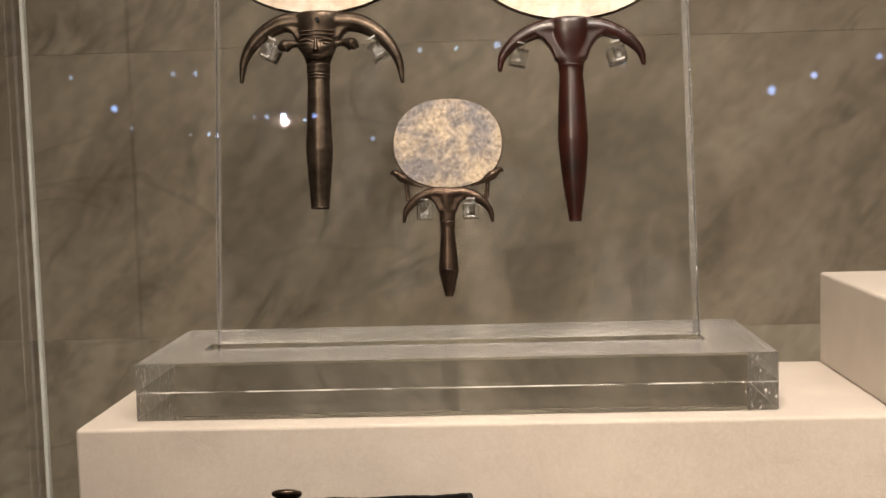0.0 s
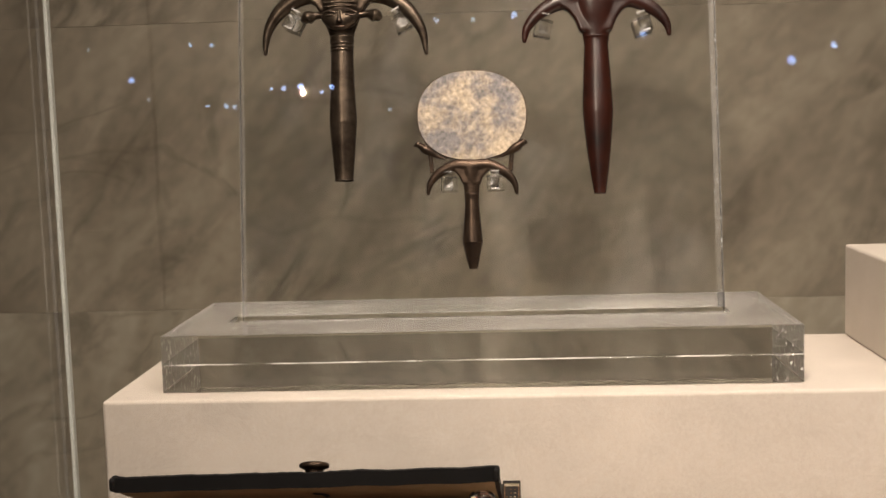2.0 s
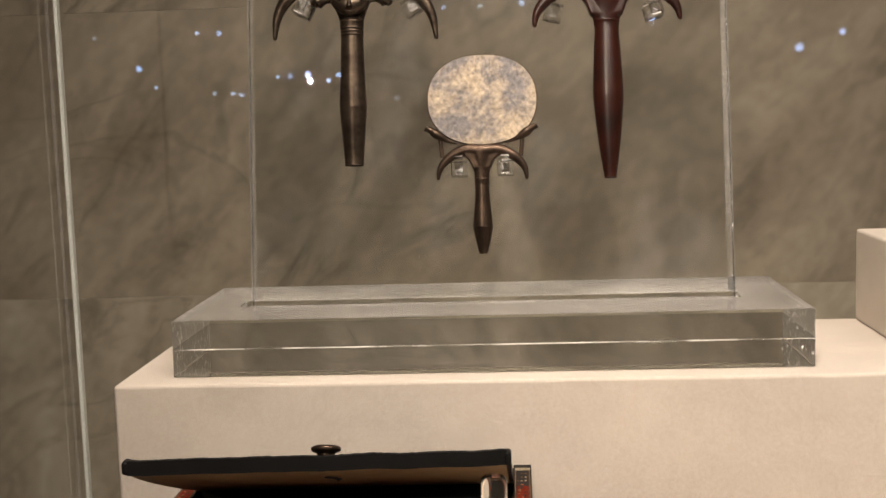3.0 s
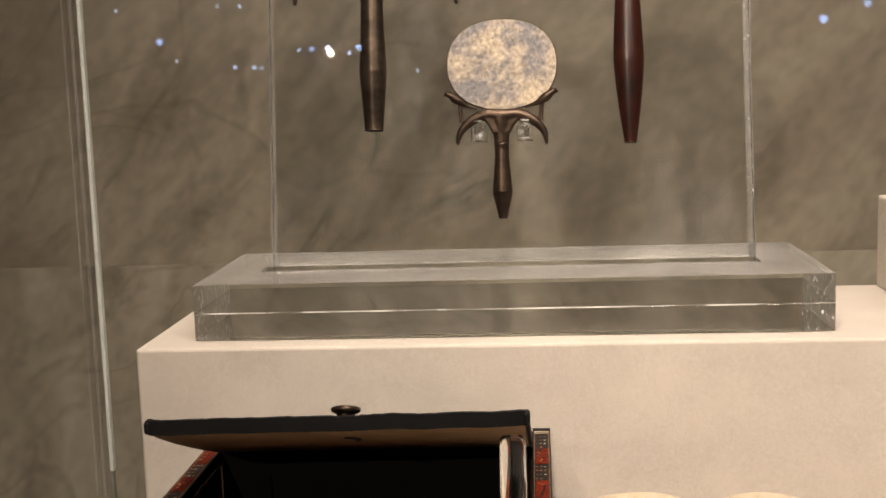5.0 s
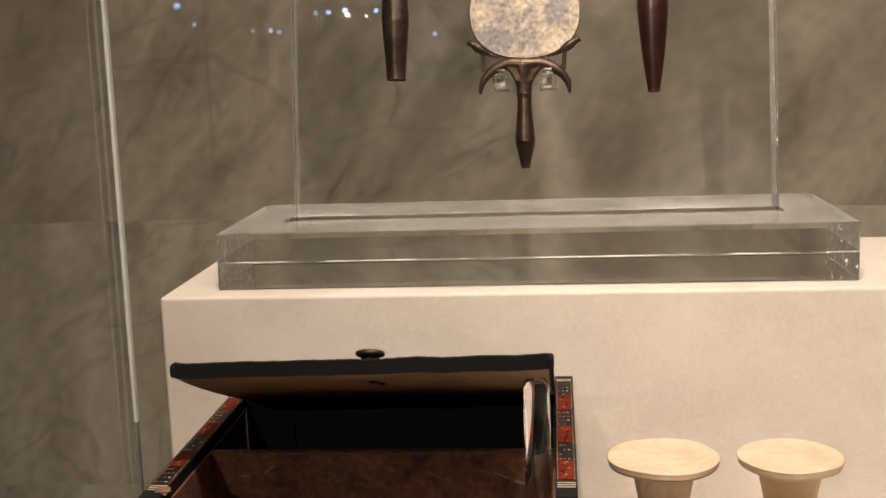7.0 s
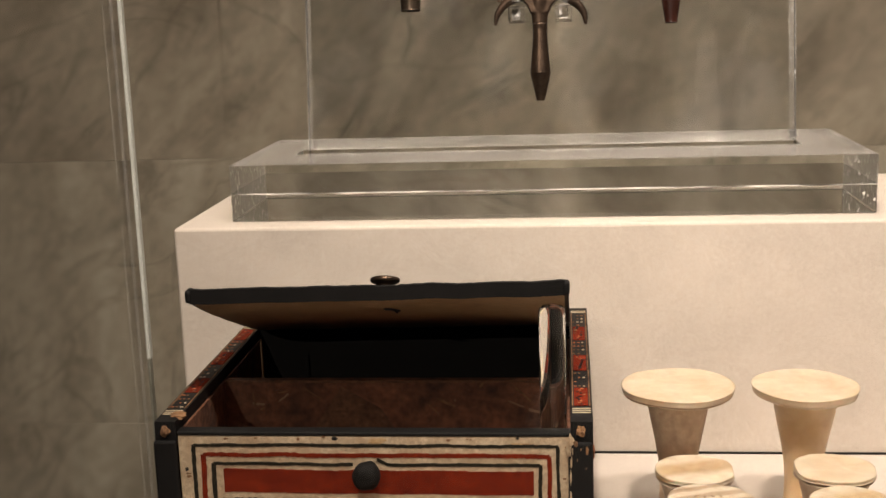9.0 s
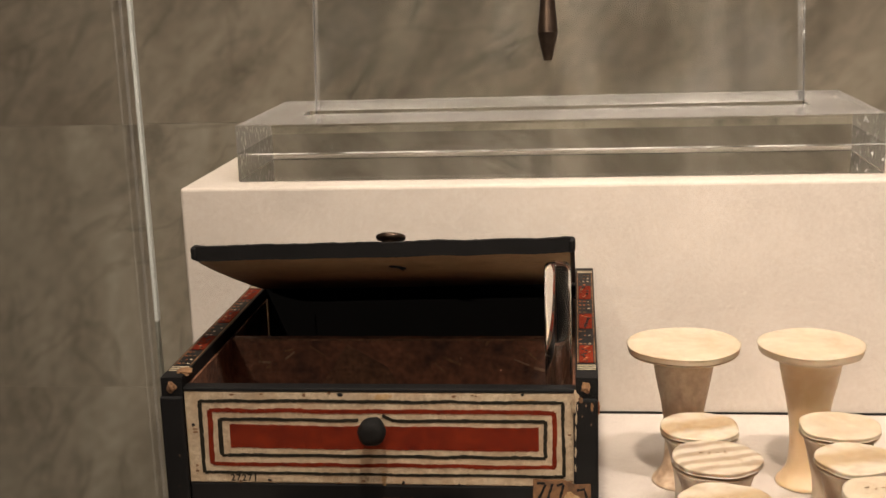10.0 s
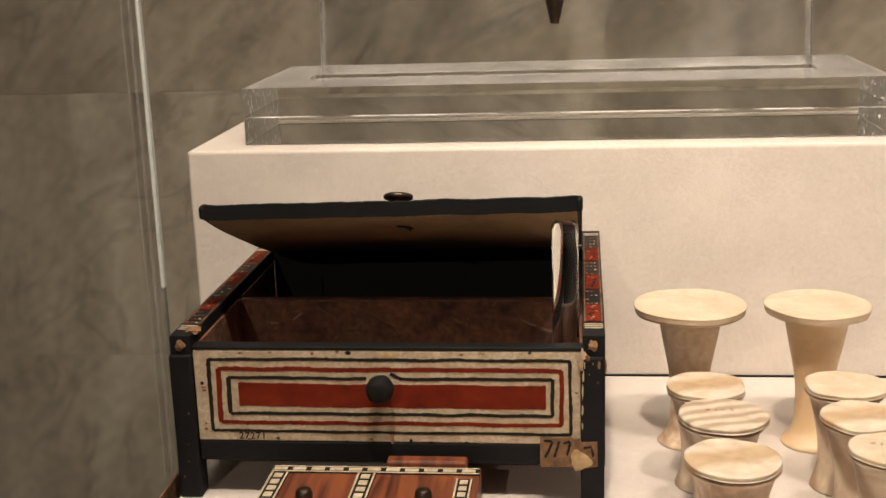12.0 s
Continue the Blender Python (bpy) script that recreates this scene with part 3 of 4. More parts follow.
def hand_mirror(label, base_v, base_u, handle, arms, body, disc_spec, mats, web, web_depth, flat=0.8):
    """All in the panel's plane, measured from the handle's tip."""
    m = PANEL @ Matrix.Translation((base_u, -0.0215, base_v)) @ Matrix.Scale(1.025, 4)
    root = thing("hand_mirror", m, label, "mirror", "ancient hand mirrors")
    m_handle, m_body, m_disc = mats
    part("handle", lathe(smooth_path(handle, 6), 32, flat=flat), m_handle, root, smooth=True)
    # horns, funnel and web are one casting: fused and softened
    bm = plate(web, -web_depth, web_depth)
    for rows in arms:
        horn(rows, bm=bm)
    funnel = lathe(smooth_path(body, 6), 40, flat=0.50)
    data = bpy.data.meshes.new("funnel")
    funnel.to_mesh(data)
    bm.from_mesh(data)
    bpy.data.meshes.remove(data)
    crest = part("horned_crest", bm, m_body, root, smooth=True)
    fuse = crest.modifiers.new("fuse", "REMESH")
    fuse.mode, fuse.voxel_size, fuse.use_smooth_shade = "VOXEL", web_depth * 0.15, True
    soften = crest.modifiers.new("soften", "SMOOTH")
    soften.factor, soften.iterations = 0.5, 20
    part("disc", disc(*disc_spec), m_disc, root)
    # Dark ring stands in for the shade along the disc's edge
    cu, cv, a, b, p, th = disc_spec
    part("rim_shade", disc(cu, cv, a + 0.0009, b + 0.0009, p, th * 0.5), M_RIM_SHADE, root, "dark ring painted for the shaded disc edge").location.y = th * 0.45
    return root


m1 = hand_mirror("bronze hand mirror with carved head under long curved horns", 0.1262, -0.1207,
            ((0, 0), (0.0080, 0.0), (0.0085, 0.003), (0.0118, 0.045), (0.0122, 0.055), (0.0108, 0.085), (0.0098, 0.12), (0.0098, 0.129), (0, 0.13)),
            (((0.004, 0.163, 0.0105), (-0.018, 0.1675, 0.0095), (-0.036, 0.1655, 0.0085), (-0.055, 0.153, 0.0068), (-0.0665, 0.135, 0.0045), (-0.0695, 0.113, 0.0020)),
             ((-0.004, 0.163, 0.0105), (0.019, 0.167, 0.0095), (0.040, 0.164, 0.0085), (0.059, 0.151, 0.0068), (0.0715, 0.132, 0.0045), (0.0755, 0.109, 0.0020))),
            ((0, 0.120), (0.0105, 0.121), (0.0108, 0.128), (0.0135, 0.136), (0.0165, 0.143), (0.0185, 0.150), (0.0200, 0.160), (0.0215, 0.172), (0.018, 0.1760), (0, 0.1765)),
            (0.001, 0.270, 0.106, 0.0945, 2.1, 0.006), (M_BRONZE, M_BRONZE, M_GOLD),
            [(-0.030, 0.1610), (-0.0235, 0.1570), (-0.0195, 0.150), (0.0195, 0.150), (0.0235, 0.1565), (0.031, 0.1605), (0.028, 0.1715), (0.0, 0.1745), (-0.028, 0.1720)], 0.0058)
for sx in (-1, 1):
    part("ear_scroll", horn(((sx * 0.012, 0.147, 0.004), (sx * 0.022, 0.148, 0.0032), (sx * 0.0295, 0.1465, 0.0060), (sx * 0.0325, 0.1445, 0.0048), (sx * 0.0335, 0.142, 0.0026)), 1.2), M_BRONZE, m1, smooth=True)
mask = bmesh.new()
bmesh.ops.create_uvsphere(mask, u_segments=28, v_segments=18, radius=1.0)
for v in mask.verts:
    taper = 0.62 + 0.38 * min(1.0, max(0.0, (v.co.z + 1.0) / 1.3))
    v.co = Vector((v.co.x * 0.0182 * taper, v.co.y * 0.0075 - 0.0085, 0.1415 + v.co.z * 0.0105))
part("carved_mask", mask, M_BRONZE, m1, "carved broad face", smooth=True)
part("nose_ridge", horn(((0.0, 0.1485, 0.0010), (0.0, 0.1435, 0.0016), (0.0, 0.1385, 0.0027), (0.0, 0.1372, 0.0016)), 1.3), M_BRONZE, m1, smooth=True).location.y = -0.0158
part("mouth_ridge", horn(((-0.0042, 0.1347, 0.0007), (0.0, 0.1342, 0.0011), (0.0042, 0.1347, 0.0007)), 1.2), M_BRONZE, m1, smooth=True).location.y = -0.0138
for sx in (-1, 1):
    part("brow_ridge", horn(((sx * 0.0028, 0.1462, 0.0010), (sx * 0.0085, 0.1482, 0.0013), (sx * 0.0150, 0.1466, 0.0008)), 1.2), M_BRONZE, m1, smooth=True).location.y = -0.0146
    part("eye_ridge", horn(((sx * 0.0035, 0.1440, 0.0006), (sx * 0.0078, 0.1446, 0.0011), (sx * 0.0125, 0.1436, 0.0006)), 1.0), M_BRONZE, m1, smooth=True).location.y = -0.0150
for zz in (0.1535, 0.1570):
    part("fillet_line", horn(((-0.0155, zz, 0.0006), (0.0, zz + 0.0004, 0.0008), (0.0155, zz, 0.0006)), 1.0), M_BRONZE, m1, smooth=True).location.y = -0.0098
for k in range(3):
    part("neck_ring", lathe(((0.0100, 0.1205 - 0.003 * k), (0.0108, 0.1215 - 0.003 * k), (0.0100, 0.1225 - 0.003 * k)), 32, flat=0.85), M_BRONZE, m1, smooth=True)
part("rivet_hole", lathe(((0, 0), (0.0022, 0), (0.0022, 0.001), (0, 0.001)), 16), M_BLACK, m1).matrix_local = Matrix.Translation((0.001, -0.0125, 0.1665)) @ Matrix.Rotation(radians(90), 4, "X")

m2 = hand_mirror("small bronze hand mirror with mottled oval disc and bird ornaments", 0.0430, -0.0050,
            ((0, 0), (0.0033, 0), (0.0040, 0.0015), (0.0085, 0.021), (0.0088, 0.025), (0.0070, 0.044), (0.0060, 0.060), (0.0060, 0.066), (0, 0.067)),
            (((0.002, 0.0895, 0.0068), (-0.012, 0.0915, 0.0056), (-0.026, 0.0865, 0.0046), (-0.036, 0.0765, 0.0032), (-0.0388, 0.0650, 0.0014)),
             ((-0.001, 0.0895, 0.0068), (0.014, 0.091, 0.0056), (0.028, 0.0855, 0.0046), (0.0375, 0.0755, 0.0032), (0.0397, 0.0640, 0.0014))),
            ((0, 0.058), (0.0060, 0.059), (0.0066, 0.066), (0.0072, 0.074), (0.0084, 0.080), (0.0095, 0.088), (0.008, 0.0950), (0, 0.0957)),
            (0.0015, 0.1355, 0.0478, 0.0395, 2.25, 0.0035), (M_BROWN, M_BROWN, M_DISC),
            [(-0.015, 0.0862), (-0.0105, 0.0810), (-0.0080, 0.0745), (0.0080, 0.0745), (0.0105, 0.0810), (0.0155, 0.0858), (0.014, 0.0930), (0.0, 0.0945), (-0.013, 0.0935)], 0.0036)
for sx in (-1, 1):
    part("bird_ornament", horn(((sx * 0.0210, 0.0968, 0.0006), (sx * 0.0290, 0.0994, 0.0015), (sx * 0.0350, 0.1030, 0.0034), (sx * 0.0405, 0.1064, 0.0042), (sx * 0.0442, 0.1092, 0.0030), (sx * 0.0470, 0.1104, 0.0031), (sx * 0.0490, 0.1098, 0.0016), (sx * 0.0502, 0.1090, 0.0005)), 1.0), M_BROWN, m2, "small perched bird", smooth=True)
    for top, foot in ((0.0372, 0.0352), (0.0352, 0.0338)):
        part("bird_leg", horn(((sx * top, 0.1030, 0.0013), (sx * (top - 0.0006), 0.0960, 0.0009), (sx * foot, 0.0850, 0.0015)), 1.0), M_BROWN, m2, smooth=True)

m3 = hand_mirror("dark red wooden hand mirror handle with pale disc", 0.1088, 0.1103,
            ((0, 0), (0.0050, 0), (0.0056, 0.002), (0.0100, 0.033), (0.0130, 0.065), (0.0133, 0.078), (0.0118, 0.110), (0.0103, 0.133), (0.0103, 0.138), (0, 0.139)),
            (((0.004, 0.1715, 0.0105), (-0.014, 0.1725, 0.0092), (-0.032, 0.1695, 0.0078), (-0.049, 0.1605, 0.0062), (-0.0605, 0.1475, 0.0042), (-0.0632, 0.1335, 0.0020)),
             ((-0.004, 0.1715, 0.0105), (0.015, 0.1725, 0.0092), (0.033, 0.170, 0.0078), (0.050, 0.1615, 0.0062), (0.0615, 0.149, 0.0042), (0.0643, 0.136, 0.0020))),
            ((0, 0.129), (0.0090, 0.1295), (0.0112, 0.133), (0.0119, 0.140), (0.0142, 0.150), (0.0175, 0.1600), (0.0195, 0.172), (0.017, 0.1805), (0, 0.1815)),
            (0.001, 0.268, 0.102, 0.088, 2.1, 0.006), (M_WOOD, M_WOOD, M_GOLD),
            [(-0.030, 0.1645), (-0.0240, 0.1610), (-0.0180, 0.1530), (-0.0140, 0.1420), (0.0140, 0.1420), (0.0180, 0.1530), (0.0240, 0.1610), (0.031, 0.1650), (0.028, 0.1765), (0.0, 0.1790), (-0.027, 0.1765)], 0.0058)


# Black strip put into the gap in place of its shade
joint = tagged(part("trim", box(-0.2368, 0.90, 0.6706, 0.6729, 0.97, DECK + 0.0004), M_SOOT), "narrow black strip painting the shaded gap between deck and pedestal", kind="structure")


tagged(part("trim", box(-0.2518, -0.2500, 0.08, 0.6705, 0.7802, DECK - 0.001, 0.0004, segments=1), M_TAN), "thin tan strip along the deck's open side", kind="structure")


# ---- toilet box ----
BX0, BX1, BY0, BY1 = -0.2335, 0.0585, 0.420, 0.662
RAIL_Z = {0: (1.1165, 1.1175), 1: (1.1175, 1.1300)}


def rail_z(y, side):
    a, b = RAIL_Z[side]
    return a + (b - a) * (y - BY0) / (BY1 - BY0)


def side_board(x0, x1, side):
    """A side board whose top follows the rail's rising curve."""
    bm = bmesh.new()
    rows = []
    steps = 16
    for k in range(steps + 1):
        y = BY0 + (BY1 - BY0) * k / steps
        z = rail_z(y, side)
        rows.append([bm.verts.new(p) for p in ((x0, y, 1.027), (x1, y, 1.027), (x1, y, z), (x0, y, z))])
    for a, b in zip(rows, rows[1:]):
        for k in range(4):
            bm.faces.new((a[k], a[(k + 1) % 4], b[(k + 1) % 4], b[k]))
    bm.faces.new(rows[0])
    bm.faces.new(rows[-1][::-1])
    return bm


def wavy_bar(x0, z0, x1, z1, w, y, depth, seed, ragged=0.32):
    """A hand-painted stroke as a thin raised strip."""
    bm = bmesh.new()
    d = Vector((x1 - x0, z1 - z0))
    n = max(4, int(d.length / 0.0018))
    side = Vector((-d.y, d.x)).normalized()
    rows = []
    for k in range(n + 1):
        s = k / n
        c = Vector((x0, z0)) + d * s + side * (min(w * 0.30, 0.0007) * noise.noise((seed, s * d.length * 45, 0.3)))
        h1 = w / 2 + min(w / 2 * ragged * 2.2, 0.0007) * noise.noise((seed + 5, s * d.length * 420, 1.7))
        h2 = w / 2 + min(w / 2 * ragged * 2.2, 0.0007) * noise.noise((seed + 11, s * d.length * 420, 4.1))
        p, q = c + side * h1, c - side * h2
        rows.append([bm.verts.new(v) for v in ((p.x, y - depth, p.y), (q.x, y - depth, q.y), (q.x, y, q.y), (p.x, y, p.y))])
    for a, b in zip(rows, rows[1:]):
        for k in range(4):
            bm.faces.new((a[k], a[(k + 1) % 4], b[(k + 1) % 4], b[k]))
    bm.faces.new(rows[0])
    bm.faces.new(rows[-1][::-1])
    return bm


def chunk(size, seed, m):
    """A small broken lump."""
    bm = bmesh.new()
    bmesh.ops.create_icosphere(bm, subdivisions=3, radius=1.0)
    for v in bm.verts:
        p = v.co + Vector((seed * 3.7, 0, 0))
        v.co = v.co * (0.95 + 0.55 * noise.noise(p * 1.4) + 0.22 * noise.noise(p * 4.1))
    bmesh.ops.transform(bm, matrix=m @ Matrix.Diagonal((*size, 1)), verts=bm.verts)
    return bm


def toilet_box():
    root = thing("toilet_box", (0, 0, 0), "black wooden cosmetic box, painted cream and red, lid propped open", "box")
    R = root
    part("side_board", side_board(BX0, BX0 + 0.0145, 0), M_BLACK, R)
    part("side_board", side_board(BX1 - 0.0145, BX1, 1), M_BLACK, R)
    part("back_board", box(BX0 + 0.0146, BX1 - 0.0146, BY1 - 0.012, BY1, 1.028, 1.1175), M_BLACK, R)
    part("floor_board", box(BX0 + 0.0146, BX1 - 0.0146, BY0 + 0.012, BY1 - 0.0122, 1.029, 1.035), M_INNER, R)
    part("front_rail", box(BX0 + 0.0146, BX1 - 0.0146, BY0 + 0.001, BY0 + 0.0118, 1.0262, 1.0408, 0.001), M_BLACK, R)
    front = part("front_board", box(BX0 + 0.0148, BX1 - 0.0148, BY0 + 0.001, BY0 + 0.010, 1.041, 1.1065, 0.001), M_CREAM, R, "cream front with painted red and dark lines")
    part("front_lip", box(BX0 + 0.0146, BX1 - 0.0146, BY0 + 0.0005, BY0 + 0.011, 1.1066, 1.1093, 0.0008), M_BLACK, R)
    part("divider", box(BX0 + 0.0148, BX1 - 0.0148, 0.535, 0.543, 1.0355, 1.108, 0.001), M_INNER, R, "worn reddish-brown inner partition")
    for x0, x1 in ((BX0 + 0.0147, BX0 + 0.0165), (BX1 - 0.0165, BX1 - 0.0147)):
        part("inner_lining", box(x0, x1, BY0 + 0.012, BY1 - 0.0123, 1.0355, 1.108), M_INNER, R)
    for x0, x1 in ((BX0, BX0 + 0.0150), (BX1 - 0.0150, BX1)):
        for y0 in (BY0 - 0.0025, BY1 - 0.0165):
            z1 = 1.1035 if y0 < 0.5 else 1.1100
            part("leg", box(x0 - 0.0012, x1 - 0.0005, y0, y0 + 0.0165, DECK + 0.0002, z1, 0.0015), M_BLACK, R)

    # Thin strip added for the pale board edge at the inner corner
    part("corner_strip", box(BX0 + 0.0397, BX0 + 0.0405, 0.556, 0.5585, 1.0355, 1.1330), M_MATT_BROWN, R, "pale edge of an inner side board")
    rng3 = random.Random(23)
    for k in range(16):
        xa, za = rng3.uniform(-0.20, 0.02), rng3.uniform(1.078, 1.104)
        run, rise = rng3.uniform(-0.010, 0.014), rng3.uniform(-0.012, 0.004)
        part("scratch", wavy_bar(xa, za, xa + run, za + rise, rng3.uniform(0.0008, 0.0022), 0.5349, 0.0002, 300 + k, 0.5), rng3.choice((M_MATT_BROWN, M_TAN, M_LABEL)), R)
    part("worn_wedge", plate([(-0.150, 1.070), (-0.128, 1.1035), (-0.098, 1.086), (-0.088, 1.070)], 0.5346, 0.5349), M_WORN, R, "paler rubbed wedge")
    part("divider_edge", wavy_bar(BX0 + 0.016, 1.1072, BX1 - 0.018, 1.1072, 0.0016, 0.5348, 0.0004, 61.0, 0.3), M_WORN, R)

    # painted frames on the front
    fy = BY0 + 0.001

    def px(x):
        return -0.2145 + (x - 343) / 669 * 0.256

    def pz(y):
        return 1.1065 - (y - 658) / 162 * 0.0655

    for i, (left, right, ya, yb, w, mat) in enumerate(((360, 997, 674, 802, 0.0022, M_LINE), (376, 982, 691, 786, 0.0029, M_RED), (394, 966, 706, 770, 0.0025, M_LINE))):
        a, b, t, u = px(left), px(right), pz(ya), pz(yb)
        if i < 2:
            part("painted_line", wavy_bar(a, t, b, t, w, fy, 0.00035, 10 * i + 1), mat, front)
        else:
            kinks = ((a, t, px(642), t - 0.0004), (px(684), t + 0.0030, px(704), t - 0.0008), (px(702), t - 0.0006, b, t))
            for q, (xa, za, xb, zb) in enumerate(kinks):
                part("painted_line", wavy_bar(xa, za, xb, zb, w * 0.9, fy, 0.00035, 21 + 3 * q), mat, front)
        part("painted_line", wavy_bar(a, u, b, u, w * 0.9, fy, 0.00035, 10 * i + 2), mat, front)
        part("painted_line", wavy_bar(a, t, a, u, w * 1.2, fy, 0.00045, 10 * i + 3), mat, front)
        part("painted_line", wavy_bar(b, t, b, u, w, fy, 0.00045, 10 * i + 4), mat, front)
    zc = (pz(716) + pz(757)) / 2
    part("red_field", wavy_bar(px(411), zc, px(955), zc - 0.0006, pz(716) - pz(757), fy, 0.0003, 77.0, 0.1), M_RED, front, "solid red ochre painted bar")
    rng2 = random.Random(11)
    for k in range(26):
        edge = k % 3
        xx = rng2.uniform(-0.213, 0.040)
        zz = (1.0425, 1.1050, rng2.uniform(1.043, 1.105))[edge] + rng2.uniform(-0.001, 0.001)
        if edge == 2:
            xx = rng2.choice((-0.2135, 0.0405)) + rng2.uniform(-0.001, 0.001)
        size = (rng2.uniform(0.0006, 0.0022), 0.00035, rng2.uniform(0.0005, 0.0013))
        part("paint_loss", chunk(size, 40 + k, Matrix.Translation((xx, fy, zz))), rng2.choice((M_BLACK, M_TAN, M_TAN)), front)
    for xx, zz, w, h in ((-0.0835, 1.1030, 0.0060, 0.0022), (0.0120, 1.1005, 0.0080, 0.0016), (-0.0845, 1.0455, 0.0018, 0.0050)):
        part("stain", chunk((w, 0.00025, h), xx * 100, Matrix.Translation((xx, fy, zz))), M_PALE, front)
    # knob on the front
    knob = part("front_knob", lathe(smooth_path(((0, 0), (0.005, 0.0), (0.0055, 0.005), (0.0078, 0.008), (0.0094, 0.013), (0.0084, 0.018), (0.0055, 0.0212), (0, 0.0218)), 5), 32, 0.09), M_SOOT, R, "round black knob", smooth=True)
    knob.matrix_local = Matrix.Translation((-0.0885, BY0 + 0.0005, 1.0842)) @ Matrix.Rotation(radians(90), 4, "X")
    # collection number in ink
    cur = bpy.data.curves.new("ink_number", "FONT")
    cur.body, cur.size, cur.extrude, cur.align_x, cur.space_character, cur.offset = "27271", 0.0068, 0.0001, "CENTER", 1.15, 0.00012
    ink = new("ink_number", cur)
    cur.materials.append(M_LINE)
    ink.parent = front
    ink.matrix_local = Matrix.Translation((px(431), fy - 0.0003, pz(816))) @ Matrix.Rotation(radians(90), 4, "X")
    # torn old label over the corner
    label = part("torn_label", plate([(0.0155, 1.0484), (0.0244, 1.0477), (0.0360, 1.0481), (0.0428, 1.0447), (0.0533, 1.0452), (0.0536, 1.0276), (0.0454, 1.0260), (0.0328, 1.0268), (0.0155, 1.0265)], BY0 - 0.0030, BY0 - 0.0026), M_LABEL, R, "torn brown paper label with faded dark marks")
    for k, (xa, za, xb, zb) in enumerate(((0.0181, 1.0452, 0.0234, 1.0452), (0.0239, 1.0447, 0.0186, 1.0335), (0.0281, 1.0452, 0.0249, 1.0340), (0.0312, 1.0436, 0.0354, 1.0452), (0.0354, 1.0447, 0.0333, 1.0351), (0.0444, 1.0404, 0.0496, 1.0415), (0.0496, 1.0404, 0.0507, 1.0345))):
        part("faded_mark", wavy_bar(xa, za, xb, zb, 0.0016, BY0 - 0.0030, 0.0002, 200 + k, 0.3), M_BLACK, label)
    part("bare_patch", chunk((0.0074, 0.0006, 0.0066), 7.3, Matrix.Translation((0.0420, BY0 - 0.0033, 1.0322))), M_PALE, label, "pale bare patch")

    # inlay along both rails
    rng = random.Random(5)
    def inlay(side, xa, xb, ya, yb, lift, thick, mat):
        bm = box(xa, xb, ya, yb, 0, thick)
        for v in bm.verts:
            v.co.z += rail_z(v.co.y, side) + lift
        part("inlay", bm, mat, R)

    for side, x0, x1 in ((0, BX0 + 0.0012, BX0 + 0.0133), (1, BX1 - 0.0133, BX1 - 0.0012)):
        for xa in (x0, x1 - 0.0007):
            inlay(side, xa, xa + 0.0007, 0.446, BY1 - 0.014, 0.0001, 0.0004, M_TAN)
        for ya in (0.434, 0.4375, 0.441, BY1 - 0.0135, BY1 - 0.0100):
            inlay(side, x0, x1, ya, ya + 0.0011, 0.0001, 0.0004, M_BONE)
        y, red, block = 0.4460, side == 1, (BY1 - 0.016 - 0.4460) / 6
        for _ in range(6):
            if red:
                inlay(side, x0 + 0.0014, x1 - 0.0014, y + 0.0008, y + block - 0.0008, 0.0001, 0.0004, M_RED)
                for q in range(11):
                    ya, xa = y + block * (q + 0.5) / 12, x0 + 0.0016 + rng.uniform(0, 0.0060)
                    inlay(side, xa, xa + rng.uniform(0.0012, 0.0026), ya, ya + rng.uniform(0.0008, 0.0022), 0.0007, 0.0003, rng.choice((M_ORANGE, M_TAN, M_BLACK, M_BLACK, M_BLACK, M_BLACK)))
            else:
                for q in range(4):
                    ya = y + block * (q + 0.3) / 4
                    for xa in (x0 + 0.0014, x0 + 0.0046, x0 + 0.0078):
                        if rng.random() < 0.8:
                            inlay(side, xa, xa + rng.uniform(0.0012, 0.0022), ya, ya + rng.uniform(0.0007, 0.0015), 0.0001, 0.0004, rng.choice((M_TAN, M_BONE, M_ORANGE)))
            y, red = y + block, not red
    # chipped ends
    for k, (dx, z, w, h) in enumerate(((-0.0150, 1.1010, 0.0016, 0.0060), (-0.0142, 1.0900, 0.0012, 0.0038), (-0.0147, 1.0800, 0.0010, 0.0046), (-0.0135, 1.0985, 0.0008, 0.0022),
                                       (-0.0148, 1.0665, 0.0012, 0.0034), (-0.0150, 1.0560, 0.0009, 0.0022), (-0.0040, 1.0985, 0.0016, 0.0030), (-0.0112, 1.1035, 0.0026, 0.0018))):
        part("paint_flake", chunk((w * 0.55, 0.0006, h * 1.15), 20.0 + k, Matrix.Translation((BX1 + dx, BY0 - 0.0024, z))), M_TAN if k > 5 else M_CREAM, R, "loose flake of paint")
    part("chipped_corner", chunk((0.0034, 0.0020, 0.0036), 1.6, Matrix.Translation((BX0 + 0.0072, BY0 - 0.0002, 1.1100))), M_TAN, R, "broken end showing bare wood")
    part("chipped_corner", chunk((0.0034, 0.0020, 0.0036), 2.3, Matrix.Translation((BX1 - 0.0080, BY0 - 0.0002, 1.1110))), M_TAN, R, "broken end showing bare wood")
    part("chipped_corner", chunk((0.0026, 0.0016, 0.0080), 3.0, Matrix.Translation((BX1 - 0.0145, BY0 - 0.0012, 1.1010))), M_CREAM, R, "flaking cream paint")
    part("chipped_corner", chunk((0.0016, 0.004, 0.0055), 4.0, Matrix.Translation((BX1 - 0.0005, BY0 + 0.006, 1.0965))), M_ORANGE, R, "orange bare patch")
